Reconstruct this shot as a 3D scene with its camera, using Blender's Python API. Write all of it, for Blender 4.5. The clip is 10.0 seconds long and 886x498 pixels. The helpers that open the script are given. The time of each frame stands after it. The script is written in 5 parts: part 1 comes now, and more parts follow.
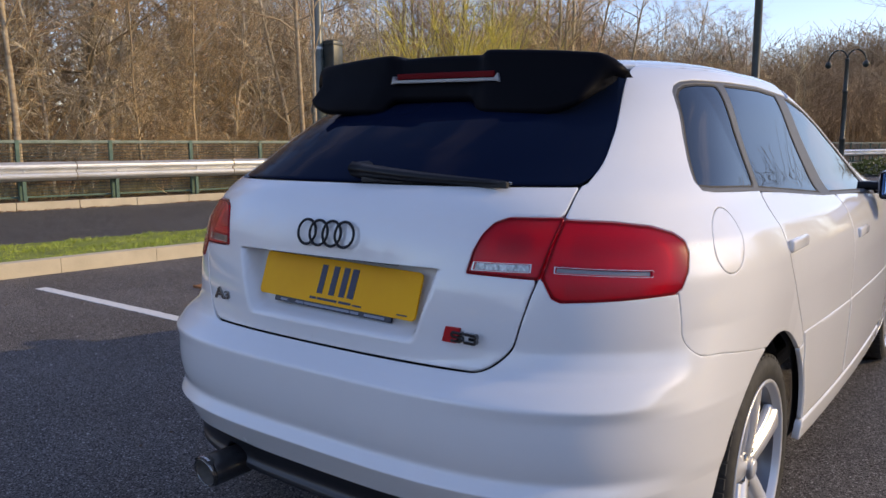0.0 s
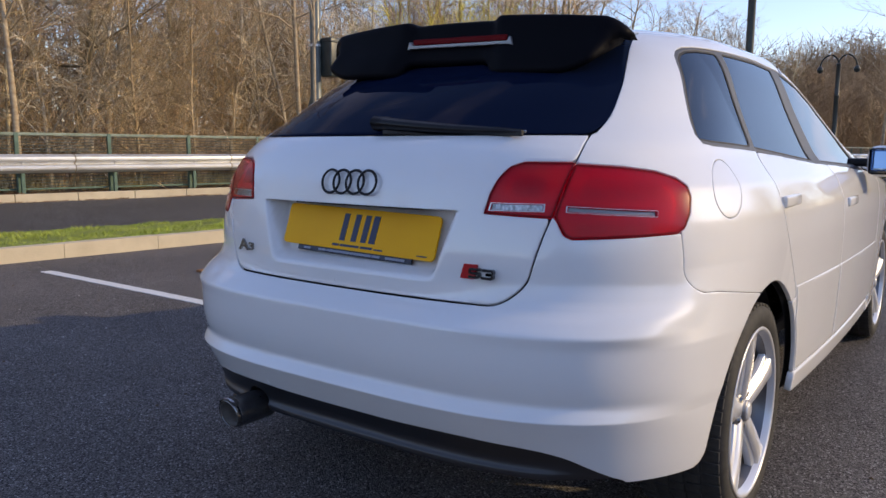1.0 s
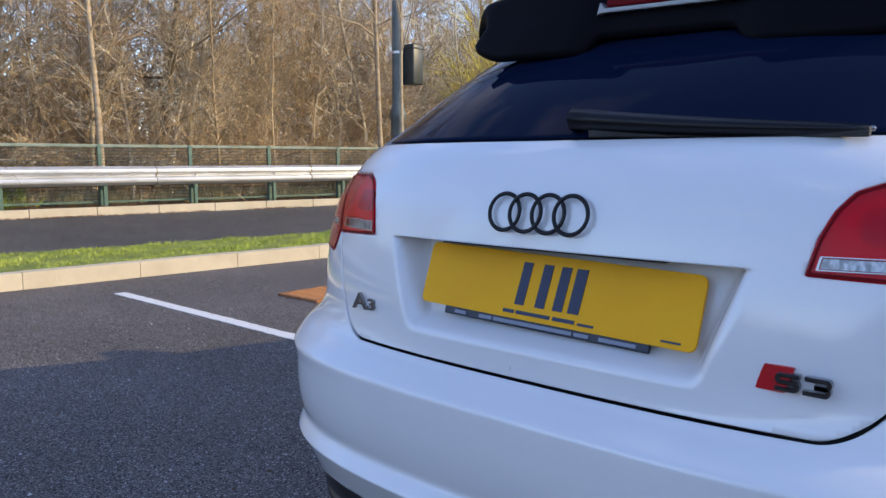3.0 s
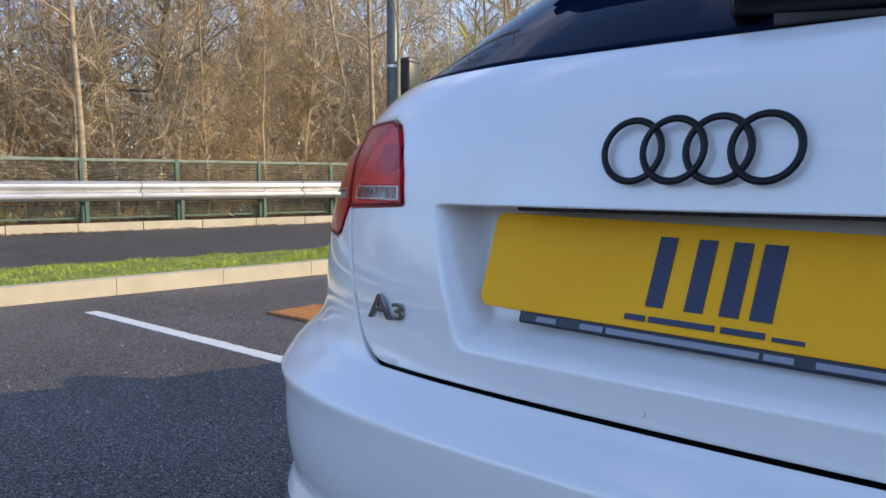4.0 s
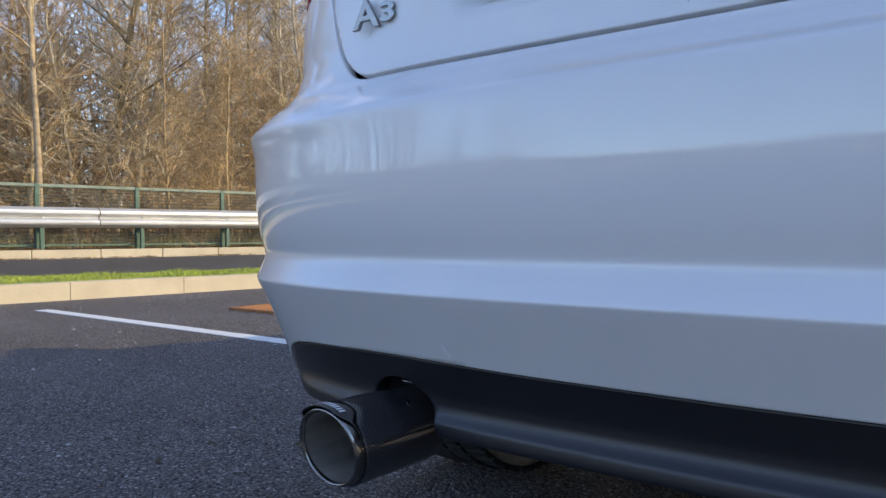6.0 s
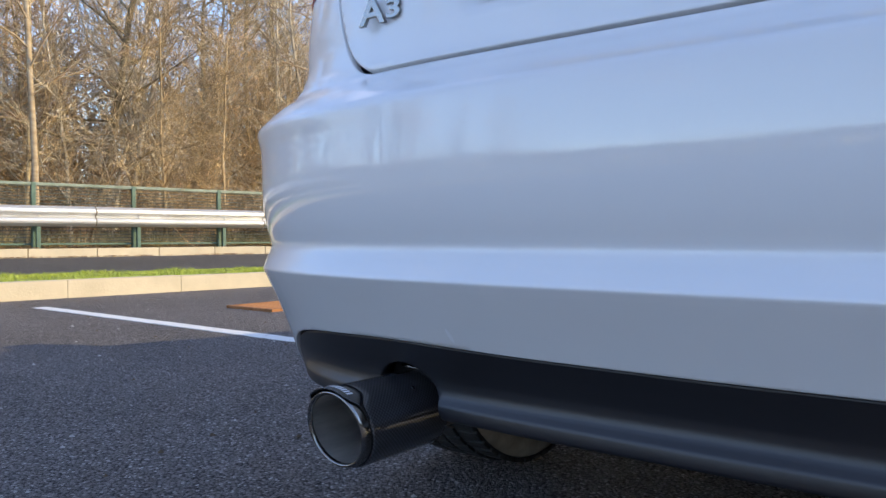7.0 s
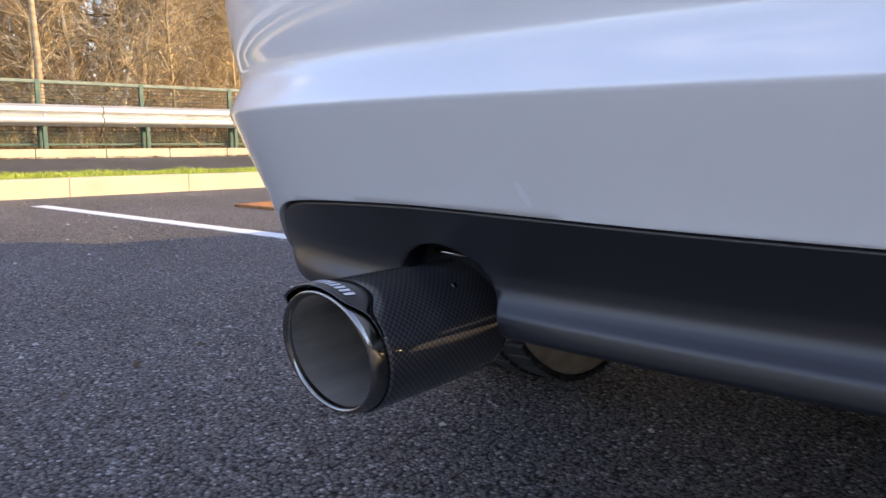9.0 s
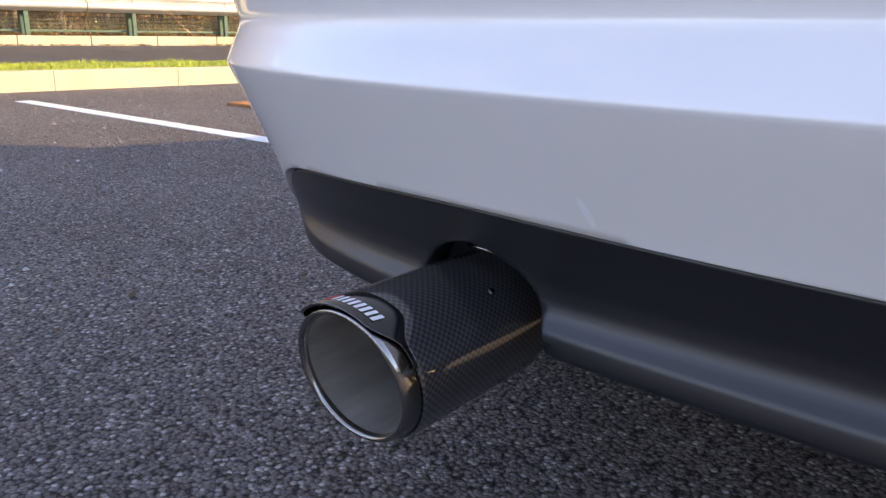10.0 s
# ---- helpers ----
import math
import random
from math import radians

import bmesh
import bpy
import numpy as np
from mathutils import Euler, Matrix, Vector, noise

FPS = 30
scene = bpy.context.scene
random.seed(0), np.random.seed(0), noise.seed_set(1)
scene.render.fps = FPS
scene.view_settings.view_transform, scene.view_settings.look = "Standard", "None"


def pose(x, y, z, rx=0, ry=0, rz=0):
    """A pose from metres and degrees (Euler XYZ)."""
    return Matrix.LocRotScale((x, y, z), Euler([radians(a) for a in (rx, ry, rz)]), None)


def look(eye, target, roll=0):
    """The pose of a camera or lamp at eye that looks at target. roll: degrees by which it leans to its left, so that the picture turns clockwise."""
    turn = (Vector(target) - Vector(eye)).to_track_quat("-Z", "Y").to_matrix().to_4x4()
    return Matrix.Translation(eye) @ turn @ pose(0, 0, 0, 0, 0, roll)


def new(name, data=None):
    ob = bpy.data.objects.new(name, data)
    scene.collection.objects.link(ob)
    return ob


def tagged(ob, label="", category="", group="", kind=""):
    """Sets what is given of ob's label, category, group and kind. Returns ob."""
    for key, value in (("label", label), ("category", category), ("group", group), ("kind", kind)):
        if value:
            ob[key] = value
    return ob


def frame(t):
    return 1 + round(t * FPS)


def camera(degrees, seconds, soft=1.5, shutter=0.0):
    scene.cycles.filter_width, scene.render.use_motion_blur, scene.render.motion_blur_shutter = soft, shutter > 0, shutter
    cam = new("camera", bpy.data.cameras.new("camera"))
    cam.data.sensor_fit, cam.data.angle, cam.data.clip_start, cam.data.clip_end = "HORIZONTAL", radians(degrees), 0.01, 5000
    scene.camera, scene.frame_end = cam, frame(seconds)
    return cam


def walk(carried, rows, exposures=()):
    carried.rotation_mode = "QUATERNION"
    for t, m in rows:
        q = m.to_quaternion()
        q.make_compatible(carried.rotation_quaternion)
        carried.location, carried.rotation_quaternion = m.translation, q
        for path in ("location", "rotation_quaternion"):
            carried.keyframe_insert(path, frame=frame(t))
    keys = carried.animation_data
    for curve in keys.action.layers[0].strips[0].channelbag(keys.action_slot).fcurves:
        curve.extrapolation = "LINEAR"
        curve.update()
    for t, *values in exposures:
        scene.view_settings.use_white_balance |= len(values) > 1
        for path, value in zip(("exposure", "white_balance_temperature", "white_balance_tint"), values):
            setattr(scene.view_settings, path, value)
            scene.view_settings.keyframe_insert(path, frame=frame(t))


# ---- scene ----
cam = camera(60.7, 10.0)
PATH = [
    (0, (1.294, -1.311, 1.128), (0.106, 0.275, 0.859), -0.2),
    (0.5, (1.299, -1.415, 1.056), (0.127, 0.184, 0.793), 0.1),
    (1, (1.325, -1.452, 1.006), (0.152, 0.147, 0.746), 0.3),
    (1.5, (1.275, -1.46, 0.994), (0.077, 0.121, 0.735), 0.4),
    (2, (1.127, -1.342, 0.996), (-0.116, 0.203, 0.739), 0.3),
    (2.5, (0.944, -1.18, 1.003), (-0.347, 0.327, 0.753), 0.2),
    (3, (0.679, -1.031, 1.009), (-0.643, 0.451, 0.774), -0.0),
    (4.5, (0.188, -0.634, 0.768), (-1.106, 0.885, 0.639), 0.1),
    (5, (0.156, -0.612, 0.617), (-1.114, 0.931, 0.535), 0.3),
    (5.5, (0.175, -0.643, 0.51), (-1.075, 0.918, 0.462), -0.2),
    (7, (0.203, -0.704, 0.469), (-1.03, 0.87, 0.434), -0.0),
    (7.5, (0.195, -0.699, 0.472), (-1.047, 0.866, 0.401), -0.0),
    (8, (0.119, -0.601, 0.422), (-1.133, 0.953, 0.297), -0.2),
    (8.5, (0.039, -0.523, 0.41), (-1.22, 1.019, 0.219), -0.2),
    (9, (-0.02, -0.467, 0.399), (-1.275, 1.064, 0.116), -0.0),
    (9.5, (-0.06, -0.438, 0.406), (-1.297, 1.081, 0.002), 0.4),
    (10, (-0.09, -0.423, 0.452), (-1.293, 1.074, -0.105), 1.0),
]
walk(cam, [(t, look(eye, target, roll)) for t, eye, target, roll in PATH],
     [(0, .62, 6350, 27), (2.4, .83, 6100, 27), (3.2, 1.14, 5950, 22), (4.5, 1.02, 6050, 20), (5.6, .98, 6100, 20), (7, 1.32, 6250, 20), (7.5, 1.18, 6300, 21), (8.0, 1.42, 6450, 22), (8.5, 1.56, 6800, 25), (9.5, 1.96, 7300, 28), (10, 1.94, 7500, 29)])

# ---- sky, sun and exposure ----
SUN_TURN, SUN_HEIGHT = 34.0, 21.0          # degrees from +x towards +y, and above the horizon
sun_way = Vector((math.cos(radians(SUN_TURN)) * math.cos(radians(SUN_HEIGHT)), math.sin(radians(SUN_TURN)) * math.cos(radians(SUN_HEIGHT)), math.sin(radians(SUN_HEIGHT))))
world = bpy.data.worlds.new("sky")
scene.world = world
world.use_nodes = True
wn = world.node_tree
wn.nodes.clear()
sky = wn.nodes.new("ShaderNodeTexSky")
sky.sky_type, sky.sun_disc = "NISHITA", False
sky.sun_elevation, sky.sun_rotation = radians(SUN_HEIGHT), radians(90 - SUN_TURN)
sky.air_density, sky.dust_density, sky.ozone_density = 1.0, 0.2, 1.6
background = wn.nodes.new("ShaderNodeBackground")
background.inputs["Strength"].default_value = 0.15
sky_out = wn.nodes.new("ShaderNodeOutputWorld")
# thin scattered cloud, white, over the blue
coord = wn.nodes.new("ShaderNodeTexCoord")
squash = wn.nodes.new("ShaderNodeMapping")
squash.inputs["Scale"].default_value = (1.0, 1.0, 2.6)
puffs = wn.nodes.new("ShaderNodeTexNoise")
puffs.inputs["Scale"].default_value, puffs.inputs["Detail"].default_value, puffs.inputs["Roughness"].default_value = 3.2, 7.0, 0.58
cover = wn.nodes.new("ShaderNodeMapRange")
cover.inputs["From Min"].default_value, cover.inputs["From Max"].default_value, cover.inputs["To Max"].default_value = 0.54, 0.80, 0.55
veil = wn.nodes.new("ShaderNodeMix")
veil.data_type = "RGBA"
veil.inputs["B"].default_value = (7.5, 7.0, 6.8, 1)
wn.links.new(coord.outputs["Generated"], squash.inputs["Vector"])
wn.links.new(squash.outputs["Vector"], puffs.inputs["Vector"])
wn.links.new(puffs.outputs["Fac"], cover.inputs["Value"])
wn.links.new(cover.outputs["Result"], veil.inputs["Factor"])
wn.links.new(sky.outputs["Color"], veil.inputs["A"])
wn.links.new(veil.outputs["Result"], background.inputs["Color"])
wn.links.new(background.outputs["Background"], sky_out.inputs["Surface"])
sun_data = bpy.data.lights.new("sun", "SUN")
sun_data.energy, sun_data.angle, sun_data.color = 1.95, radians(0.53), (1.0, 0.80, 0.37)
sun = new("sun", sun_data)
sun.matrix_world = look(sun_way * 50, (0, 0, 0))


# ---- materials ----
def material(name, color, rough=0.5, metal=0.0, coat=0.0, coat_rough=0.03, spec=0.5):
    m = bpy.data.materials.new(name)
    m.use_nodes = True
    b = m.node_tree.nodes["Principled BSDF"]
    b.inputs["Base Color"].default_value = (*color, 1)
    b.inputs["Roughness"].default_value, b.inputs["Metallic"].default_value = rough, metal
    b.inputs["Coat Weight"].default_value, b.inputs["Coat Roughness"].default_value = coat, coat_rough
    b.inputs["Specular IOR Level"].default_value = spec
    return m


def add(m, kind, **values):
    n = m.node_tree.nodes.new(kind)
    for key, value in values.items():
        n.inputs[key.replace("_", " ")].default_value = value
    return n


def wire(m, a, out, b, into):
    m.node_tree.links.new(a.outputs[out], b.inputs[into])


def place(m, scale=(1, 1, 1), world=False):
    """World-size coordinates of the object itself, or of the place, where a texture runs on from piece to piece."""
    s = add(m, "ShaderNodeMapping", Scale=scale)
    if world:
        wire(m, add(m, "ShaderNodeNewGeometry"), "Position", s, "Vector")
    else:
        wire(m, add(m, "ShaderNodeTexCoord"), "Object", s, "Vector")
    return s


def vary(m, dark, light, scale, detail=6.0, stretch=(1, 1, 1), low=0.3, high=0.7, per_object=0.0, world=False):
    """Base colour drifting between two tones at one scale; per_object shifts it piece by piece."""
    b = m.node_tree.nodes["Principled BSDF"]
    n = add(m, "ShaderNodeTexNoise", Scale=scale, Detail=detail, Roughness=0.6)
    r = m.node_tree.nodes.new("ShaderNodeValToRGB")
    r.color_ramp.elements[0].color, r.color_ramp.elements[1].color = (*dark, 1), (*light, 1)
    r.color_ramp.elements[0].position, r.color_ramp.elements[1].position = low, high
    wire(m, place(m, stretch, world), "Vector", n, "Vector")
    wire(m, n, "Fac", r, "Fac")
    last = r
    if per_object:
        info = add(m, "ShaderNodeObjectInfo")
        span = add(m, "ShaderNodeMapRange", To_Min=1 - per_object, To_Max=1 + per_object)
        wire(m, info, "Random", span, "Value")
        hsv = add(m, "ShaderNodeHueSaturation")
        wire(m, span, "Result", hsv, "Value")
        wire(m, r, "Color", hsv, "Color")
        last = hsv
    wire(m, last, "Color", b, "Base Color")
    return last


def bumpy(m, scale, strength, distance, detail=4.0, stretch=(1, 1, 1), voronoi=False):
    b = m.node_tree.nodes["Principled BSDF"]
    n = add(m, "ShaderNodeTexVoronoi", Scale=scale) if voronoi else add(m, "ShaderNodeTexNoise", Scale=scale, Detail=detail)
    h = add(m, "ShaderNodeBump", Strength=strength, Distance=distance)
    wire(m, place(m, stretch), "Vector", n, "Vector")
    wire(m, n, "Distance" if voronoi else "Fac", h, "Height")
    wire(m, h, "Normal", b, "Normal")
    return h


def asphalt(name, tone, stone, size):
    """Rolled stone in bitumen: grains of their own tone, dark voids between them, a few pale ones, relief."""
    m = material(name, tone, 0.7, spec=0.12)
    b = m.node_tree.nodes["Principled BSDF"]
    at = place(m)
    stir = add(m, "ShaderNodeTexNoise", Scale=size * 0.7, Detail=2.0)
    wire(m, at, "Vector", stir, "Vector")
    shift = add(m, "ShaderNodeVectorMath")
    shift.operation = "MULTIPLY_ADD"
    shift.inputs[1].default_value = (0.8 / size,) * 3
    wire(m, stir, "Color", shift, 0)
    wire(m, at, "Vector", shift, 2)
    cells = add(m, "ShaderNodeTexVoronoi", Scale=size)
    m.node_tree.links.new(shift.outputs[0], cells.inputs["Vector"])
    pick = add(m, "ShaderNodeSeparateColor")
    wire(m, cells, "Color", pick, "Color")
    chips = m.node_tree.nodes.new("ShaderNodeValToRGB")
    e = chips.color_ramp.elements
    e[0].position, e[0].color = 0.0, (*[c * 0.62 for c in tone], 1)
    e[1].position, e[1].color = 1.0, (*stone, 1)
    for spot, share in ((0.45, 0.95), (0.88, 1.35)):
        mid = e.new(spot)
        mid.color = (*[c * share for c in tone], 1)
    wire(m, pick, "Red", chips, "Fac")
    grain = add(m, "ShaderNodeTexNoise", Scale=size * 2.2, Detail=3.0, Roughness=0.6)
    wire(m, at, "Vector", grain, "Vector")
    void = add(m, "ShaderNodeMapRange", From_Min=0.42, From_Max=0.78, To_Min=1.0, To_Max=0.16)
    wire(m, cells, "Distance", void, "Value")
    wide = add(m, "ShaderNodeTexNoise", Scale=0.8, Detail=8.0, Roughness=0.66)
    wire(m, at, "Vector", wide, "Vector")
    span = add(m, "ShaderNodeMapRange", From_Min=0.3, From_Max=0.7, To_Min=0.80, To_Max=1.20)
    wire(m, wide, "Fac", span, "Value")
    fine = add(m, "ShaderNodeMapRange", From_Min=0.25, From_Max=0.75, To_Min=0.72, To_Max=1.28)
    wire(m, grain, "Fac", fine, "Value")
    level = void
    for factor in (span, fine):
        product = add(m, "ShaderNodeMath")
        product.operation = "MULTIPLY"
        m.node_tree.links.new(level.outputs[0], product.inputs[0])
        wire(m, factor, "Result", product, 1)
        level = product
    hsv = add(m, "ShaderNodeHueSaturation")
    wire(m, chips, "Color", hsv, "Color")
    m.node_tree.links.new(level.outputs[0], hsv.inputs["Value"])
    wire(m, hsv, "Color", b, "Base Color")
    gloss = add(m, "ShaderNodeMapRange", To_Min=0.40, To_Max=0.85)
    wire(m, pick, "Green", gloss, "Value")
    wire(m, gloss, "Result", b, "Roughness")
    dome = add(m, "ShaderNodeMath")
    dome.operation = "MULTIPLY_ADD"
    dome.inputs[1].default_value = -1.1
    wire(m, cells, "Distance", dome, 0)
    wire(m, grain, "Fac", dome, 2)
    relief = add(m, "ShaderNodeBump", Strength=0.8, Distance=0.006)
    wire(m, dome, "Value", relief, "Height")
    wire(m, relief, "Normal", b, "Normal")
    return m


M = {}
M["asphalt"] = asphalt("asphalt", (.184, .169, .164), (.50, .49, .48), 165)
M["road"] = asphalt("road asphalt", (.135, .129, .126), (.25, .24, .23), 90)
M["earth"] = material("leaf litter earth", (.08, .06, .04), 0.95)
vary(M["earth"], (.05, .035, .02), (.17, .12, .07), 3.0)
bumpy(M["earth"], 12, 0.8, 0.04)
M["turf"] = material("turf", (.07, .11, .02), 0.9)
vary(M["turf"], (.11, .14, .025), (.24, .27, .05), 6.0)
M["grass"] = material("grass blade", (.46, .50, .07), 0.7)
vary(M["grass"], (.25, .33, .035), (.58, .64, .09), 3.0)
M["straw"] = material("dead grass", (.5, .4, .2), 0.8)
vary(M["straw"], (.24, .19, .08), (.60, .50, .27), 3.0)
M["leaf"] = material("dry leaf", (.2, .09, .04), 0.8)
vary(M["leaf"], (.12, .05, .022), (.34, .17, .07), 6.0)
M["kerb"] = material("kerb concrete", (.5, .43, .33), 0.85)
vary(M["kerb"], (.53, .455, .32), (.67, .58, .42), 2.5, detail=9, per_object=0.02, world=True)
bumpy(M["kerb"], 70, 0.35, 0.006)
M["fleck"] = material("stone fleck", (.45, .44, .42), 0.8)
vary(M["fleck"], (.25, .24, .23), (.62, .61, .59), 40)
M["line"] = material("white road paint", (.7, .69, .66), 0.7)
vary(M["line"], (.42, .41, .39), (.76, .75, .72), 28, low=.22, high=.42)
bumpy(M["line"], 150, 0.5, 0.004, voronoi=True)
M["iron"] = material("rusty iron", (.2, .09, .04), 0.85, 0.2)
vary(M["iron"], (.20, .08, .03), (.54, .25, .09), 22)
M["galvanised"] = material("galvanised steel", (.70, .70, .69), 0.42, 0.6)
vary(M["galvanised"], (.58, .58, .57), (.80, .80, .79), 7.0, stretch=(1, .25, 1))
M["green"] = material("green powder coat", (.06, .12, .085), 0.45)
vary(M["green"], (.075, .135, .10), (.13, .21, .155), 10)
M["greenrail"] = material("pale green rail", (.22, .27, .21), 0.45)
vary(M["greenrail"], (.17, .22, .17), (.30, .34, .27), 6)
M["wire"] = material("fence wire", (.13, .16, .14), 0.45, 0.2)
M["darkpole"] = material("dark pole paint", (.025, .032, .03), 0.4)
vary(M["darkpole"], (.018, .024, .022), (.04, .05, .046), 5)
M["column"] = material("green column paint", (.10, .115, .105), 0.34)
vary(M["column"], (.075, .09, .08), (.14, .155, .145), 5)
M["bark"] = material("bark", (.2, .15, .10), 0.9)
vary(M["bark"], (.17, .135, .08), (.62, .50, .30), 9, stretch=(1, 1, .25), per_object=0.4)
bumpy(M["bark"], 40, 0.6, 0.012, stretch=(1, 1, .2))
# bark and twigs whose pale tones stand in for sunlit branches
M["palebark"] = material("bark paled for sunlight", (.6, .52, .40), 0.85)
vary(M["palebark"], (.34, .28, .19), (.85, .75, .58), 9, stretch=(1, 1, .25), per_object=0.3)
M["paletwig"] = material("twig paled for sunlight", (.7, .6, .45), 0.8)
vary(M["paletwig"], (.38, .30, .19), (.95, .82, .60), 2.5, per_object=0.3)
M["birch"] = material("birch bark", (.5, .40, .27), 0.8)
vary(M["birch"], (.30, .21, .12), (.56, .45, .30), 9, stretch=(.4, .4, 1.2))
M["twig"] = material("bare twig", (.3, .21, .13), 0.8)
vary(M["twig"], (.25, .17, .085), (.96, .71, .39), 2.5, per_object=0.4)
M["twigred"] = material("reddish twig", (.24, .14, .09), 0.8)
vary(M["twigred"], (.20, .125, .075), (.62, .42, .26), 2.5, per_object=0.4)
M["willow"] = material("willow shoot", (.45, .38, .06), 0.7)
vary(M["willow"], (.66, .54, .07), (.96, .84, .20), 4)
M["hedge"] = material("hedge leaf", (.11, .13, .03), 0.7)
vary(M["hedge"], (.07, .09, .02), (.20, .22, .05), 3)
M["far"] = material("far wood", (.22, .165, .11), 1.0)
vary(M["far"], (.17, .115, .07), (.46, .34, .215), .9, detail=9, stretch=(1, 1, .5))

# car
M["paint"] = material("white car paint", (.77, .77, .77), 0.5, coat=1.0, coat_rough=0.015)
vary(M["paint"], (.75, .75, .748), (.785, .785, .785), 2.0)
M["paint"].node_tree.nodes["Principled BSDF"].inputs["Coat IOR"].default_value = 1.70
# flat black put where joints and cabin are only dark; also underbody
M["shadow_gap"] = material("black for gaps and underside", (.012, .012, .013), 0.7)
M["plastic"] = material("black textured plastic", (.006, .006, .008), 0.30, spec=.25)
bumpy(M["plastic"], 900, 0.12, 0.0006)
M["valance"] = material("satin black plastic", (.007, .0075, .0105), 0.42, spec=.80)
bumpy(M["valance"], 700, 0.05, 0.0004)
M["brakelens"] = material("dark red lens", (.14, .002, .004), 0.4, spec=.08)
M["gloss"] = material("gloss black", (.008, .008, .010), 0.12, coat=1.0)
M["spoiler"] = material("satin black", (.0055, .0055, .0075), 0.45, spec=.03)
M["rubber"] = material("tyre rubber", (.022, .022, .022), 0.75)
vary(M["rubber"], (.016, .016, .016), (.045, .042, .038), 30)
# dust, its tan lightened to stand in for light bounced under the car
M["dusty"] = material("dusty inner sidewall lightened for bounce", (.17, .135, .095), 0.9)
vary(M["dusty"], (.22, .175, .125), (.46, .37, .26), 14)
M["alloy"] = material("silver alloy paint", (.70, .70, .71), 0.34, 0.4, coat=.6)
# hub and barrel: same alloy, shade behind the spokes put into the colour
M["alloyshade"] = material("silver hub coloured for shade", (.30, .30, .31), 0.45, 0.7)
M["barrel"] = material("barrel with painted shade", (.16, .16, .17), 0.30, 0.8)
# the dark blue of reflected sky is put into the mirror's colour
M["mirror"] = material("mirror with sky blue put in", (.22, .33, .50), 0.02, 1.0)
M["badge"] = material("dark chrome", (.30, .30, .295), 0.14, 1.0)
M["steel"] = material("brushed dark steel", (.30, .29, .275), 0.14, 1.0)
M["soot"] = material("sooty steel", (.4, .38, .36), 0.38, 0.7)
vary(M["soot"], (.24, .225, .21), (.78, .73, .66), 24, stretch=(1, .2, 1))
# soot, with the shade of the pipe's depth painted into its black
M["soot_shade"] = material("soot blackened for depth", (.018, .017, .017), 0.7, spec=0.2)
vary(M["soot_shade"], (.012, .012, .012), (.05, .046, .042), 30)
M["rust"] = material("weathered exhaust steel", (.28, .22, .16), 0.6, 0.6)
vary(M["rust"], (.14, .10, .07), (.38, .30, .22), 12)
M["trim2"] = material("grey lamp trim", (.30, .30, .31), 0.35, 0.3)
M["trim"] = material("grey window trim", (.085, .088, .092), 0.5, 0.0, spec=.3)
M["yellow"] = material("yellow reflective plate", (.93, .44, .001), 0.5, spec=.22)
vary(M["yellow"], (.92, .425, .0008), (.98, .485, .0012), 5)
M["plateink"] = material("plate ink", (.008, .016, .06), 0.4)
M["strip"] = material("navy strip", (.008, .012, .03), 0.35)
M["stripink"] = material("pale strip ink", (.24, .27, .34), 0.5)
M["red"] = material("red badge", (.48, .002, .008), 0.3, coat=0.3)
M["white"] = material("white print", (.75, .76, .78), 0.5)
M["housing"] = material("lamp housing", (.95, .70, .68), 0.35, 0.0)
M["dull"] = material("dull red lamp cell", (.30, .09, .09), 0.35, 0.3)
vary(M["dull"], (.05, .02, .02), (.50, .16, .16), 45, stretch=(1, 1, .6))
M["clear"] = material("clear lamp cell", (.58, .58, .59), 0.22, 0.6)
M["prism"] = material("ribbed clear lamp cell", (.6, .61, .62), 0.2, 0.6)
vary(M["prism"], (.36, .37, .37), (.85, .86, .86), 160, stretch=(1, 1, .5), low=.4, high=.6)
bumpy(M["prism"], 260, 0.5, 0.002, stretch=(1, 1, .3))
M["greybar"] = material("grey lamp bar", (.24, .235, .24), 0.3, 0.3)


def glazing(name, tint, gloss_ior, body=None, share=0.0, rough=0.01):
    """A pane: tinted see-through with a mirror coat that follows the angle."""
    m = bpy.data.materials.new(name)
    m.use_nodes = True
    m.node_tree.nodes.remove(m.node_tree.nodes["Principled BSDF"])
    see = add(m, "ShaderNodeBsdfTransparent", Color=(*tint, 1))
    shine = add(m, "ShaderNodeBsdfGlossy", Color=(1, 1, 1, 1), Roughness=rough)
    edge = add(m, "ShaderNodeFresnel", IOR=gloss_ior)
    mixed = add(m, "ShaderNodeMixShader")
    wire(m, edge, "Fac", mixed, "Fac")
    inner = see
    if body:
        dye = add(m, "ShaderNodeBsdfDiffuse", Color=(*body, 1))
        inner = add(m, "ShaderNodeMixShader", Fac=share)
        m.node_tree.links.new(see.outputs[0], inner.inputs[1])
        m.node_tree.links.new(dye.outputs[0], inner.inputs[2])
    m.node_tree.links.new(inner.outputs[0], mixed.inputs[1])
    m.node_tree.links.new(shine.outputs[0], mixed.inputs[2])
    m.node_tree.links.new(mixed.outputs[0], m.node_tree.nodes["Material Output"].inputs["Surface"])
    return m


M["tinted"] = glazing("tinted glass", (.03, .035, .045), 1.42)
# navy dye stands in for mirrored sky; the real mirror coat is weak
M["privacy"] = glazing("rear glass with navy sky put in", (.02, .02, .03), 1.07, (.007, .014, .042), .6)
M["lens"] = glazing("red lamp lens", (1.0, .008, .03), 1.36, (1.0, .0, .022), .30, .20)
M["lensclear"] = glazing("clear lamp lens", (.8, .8, .82), 1.5)


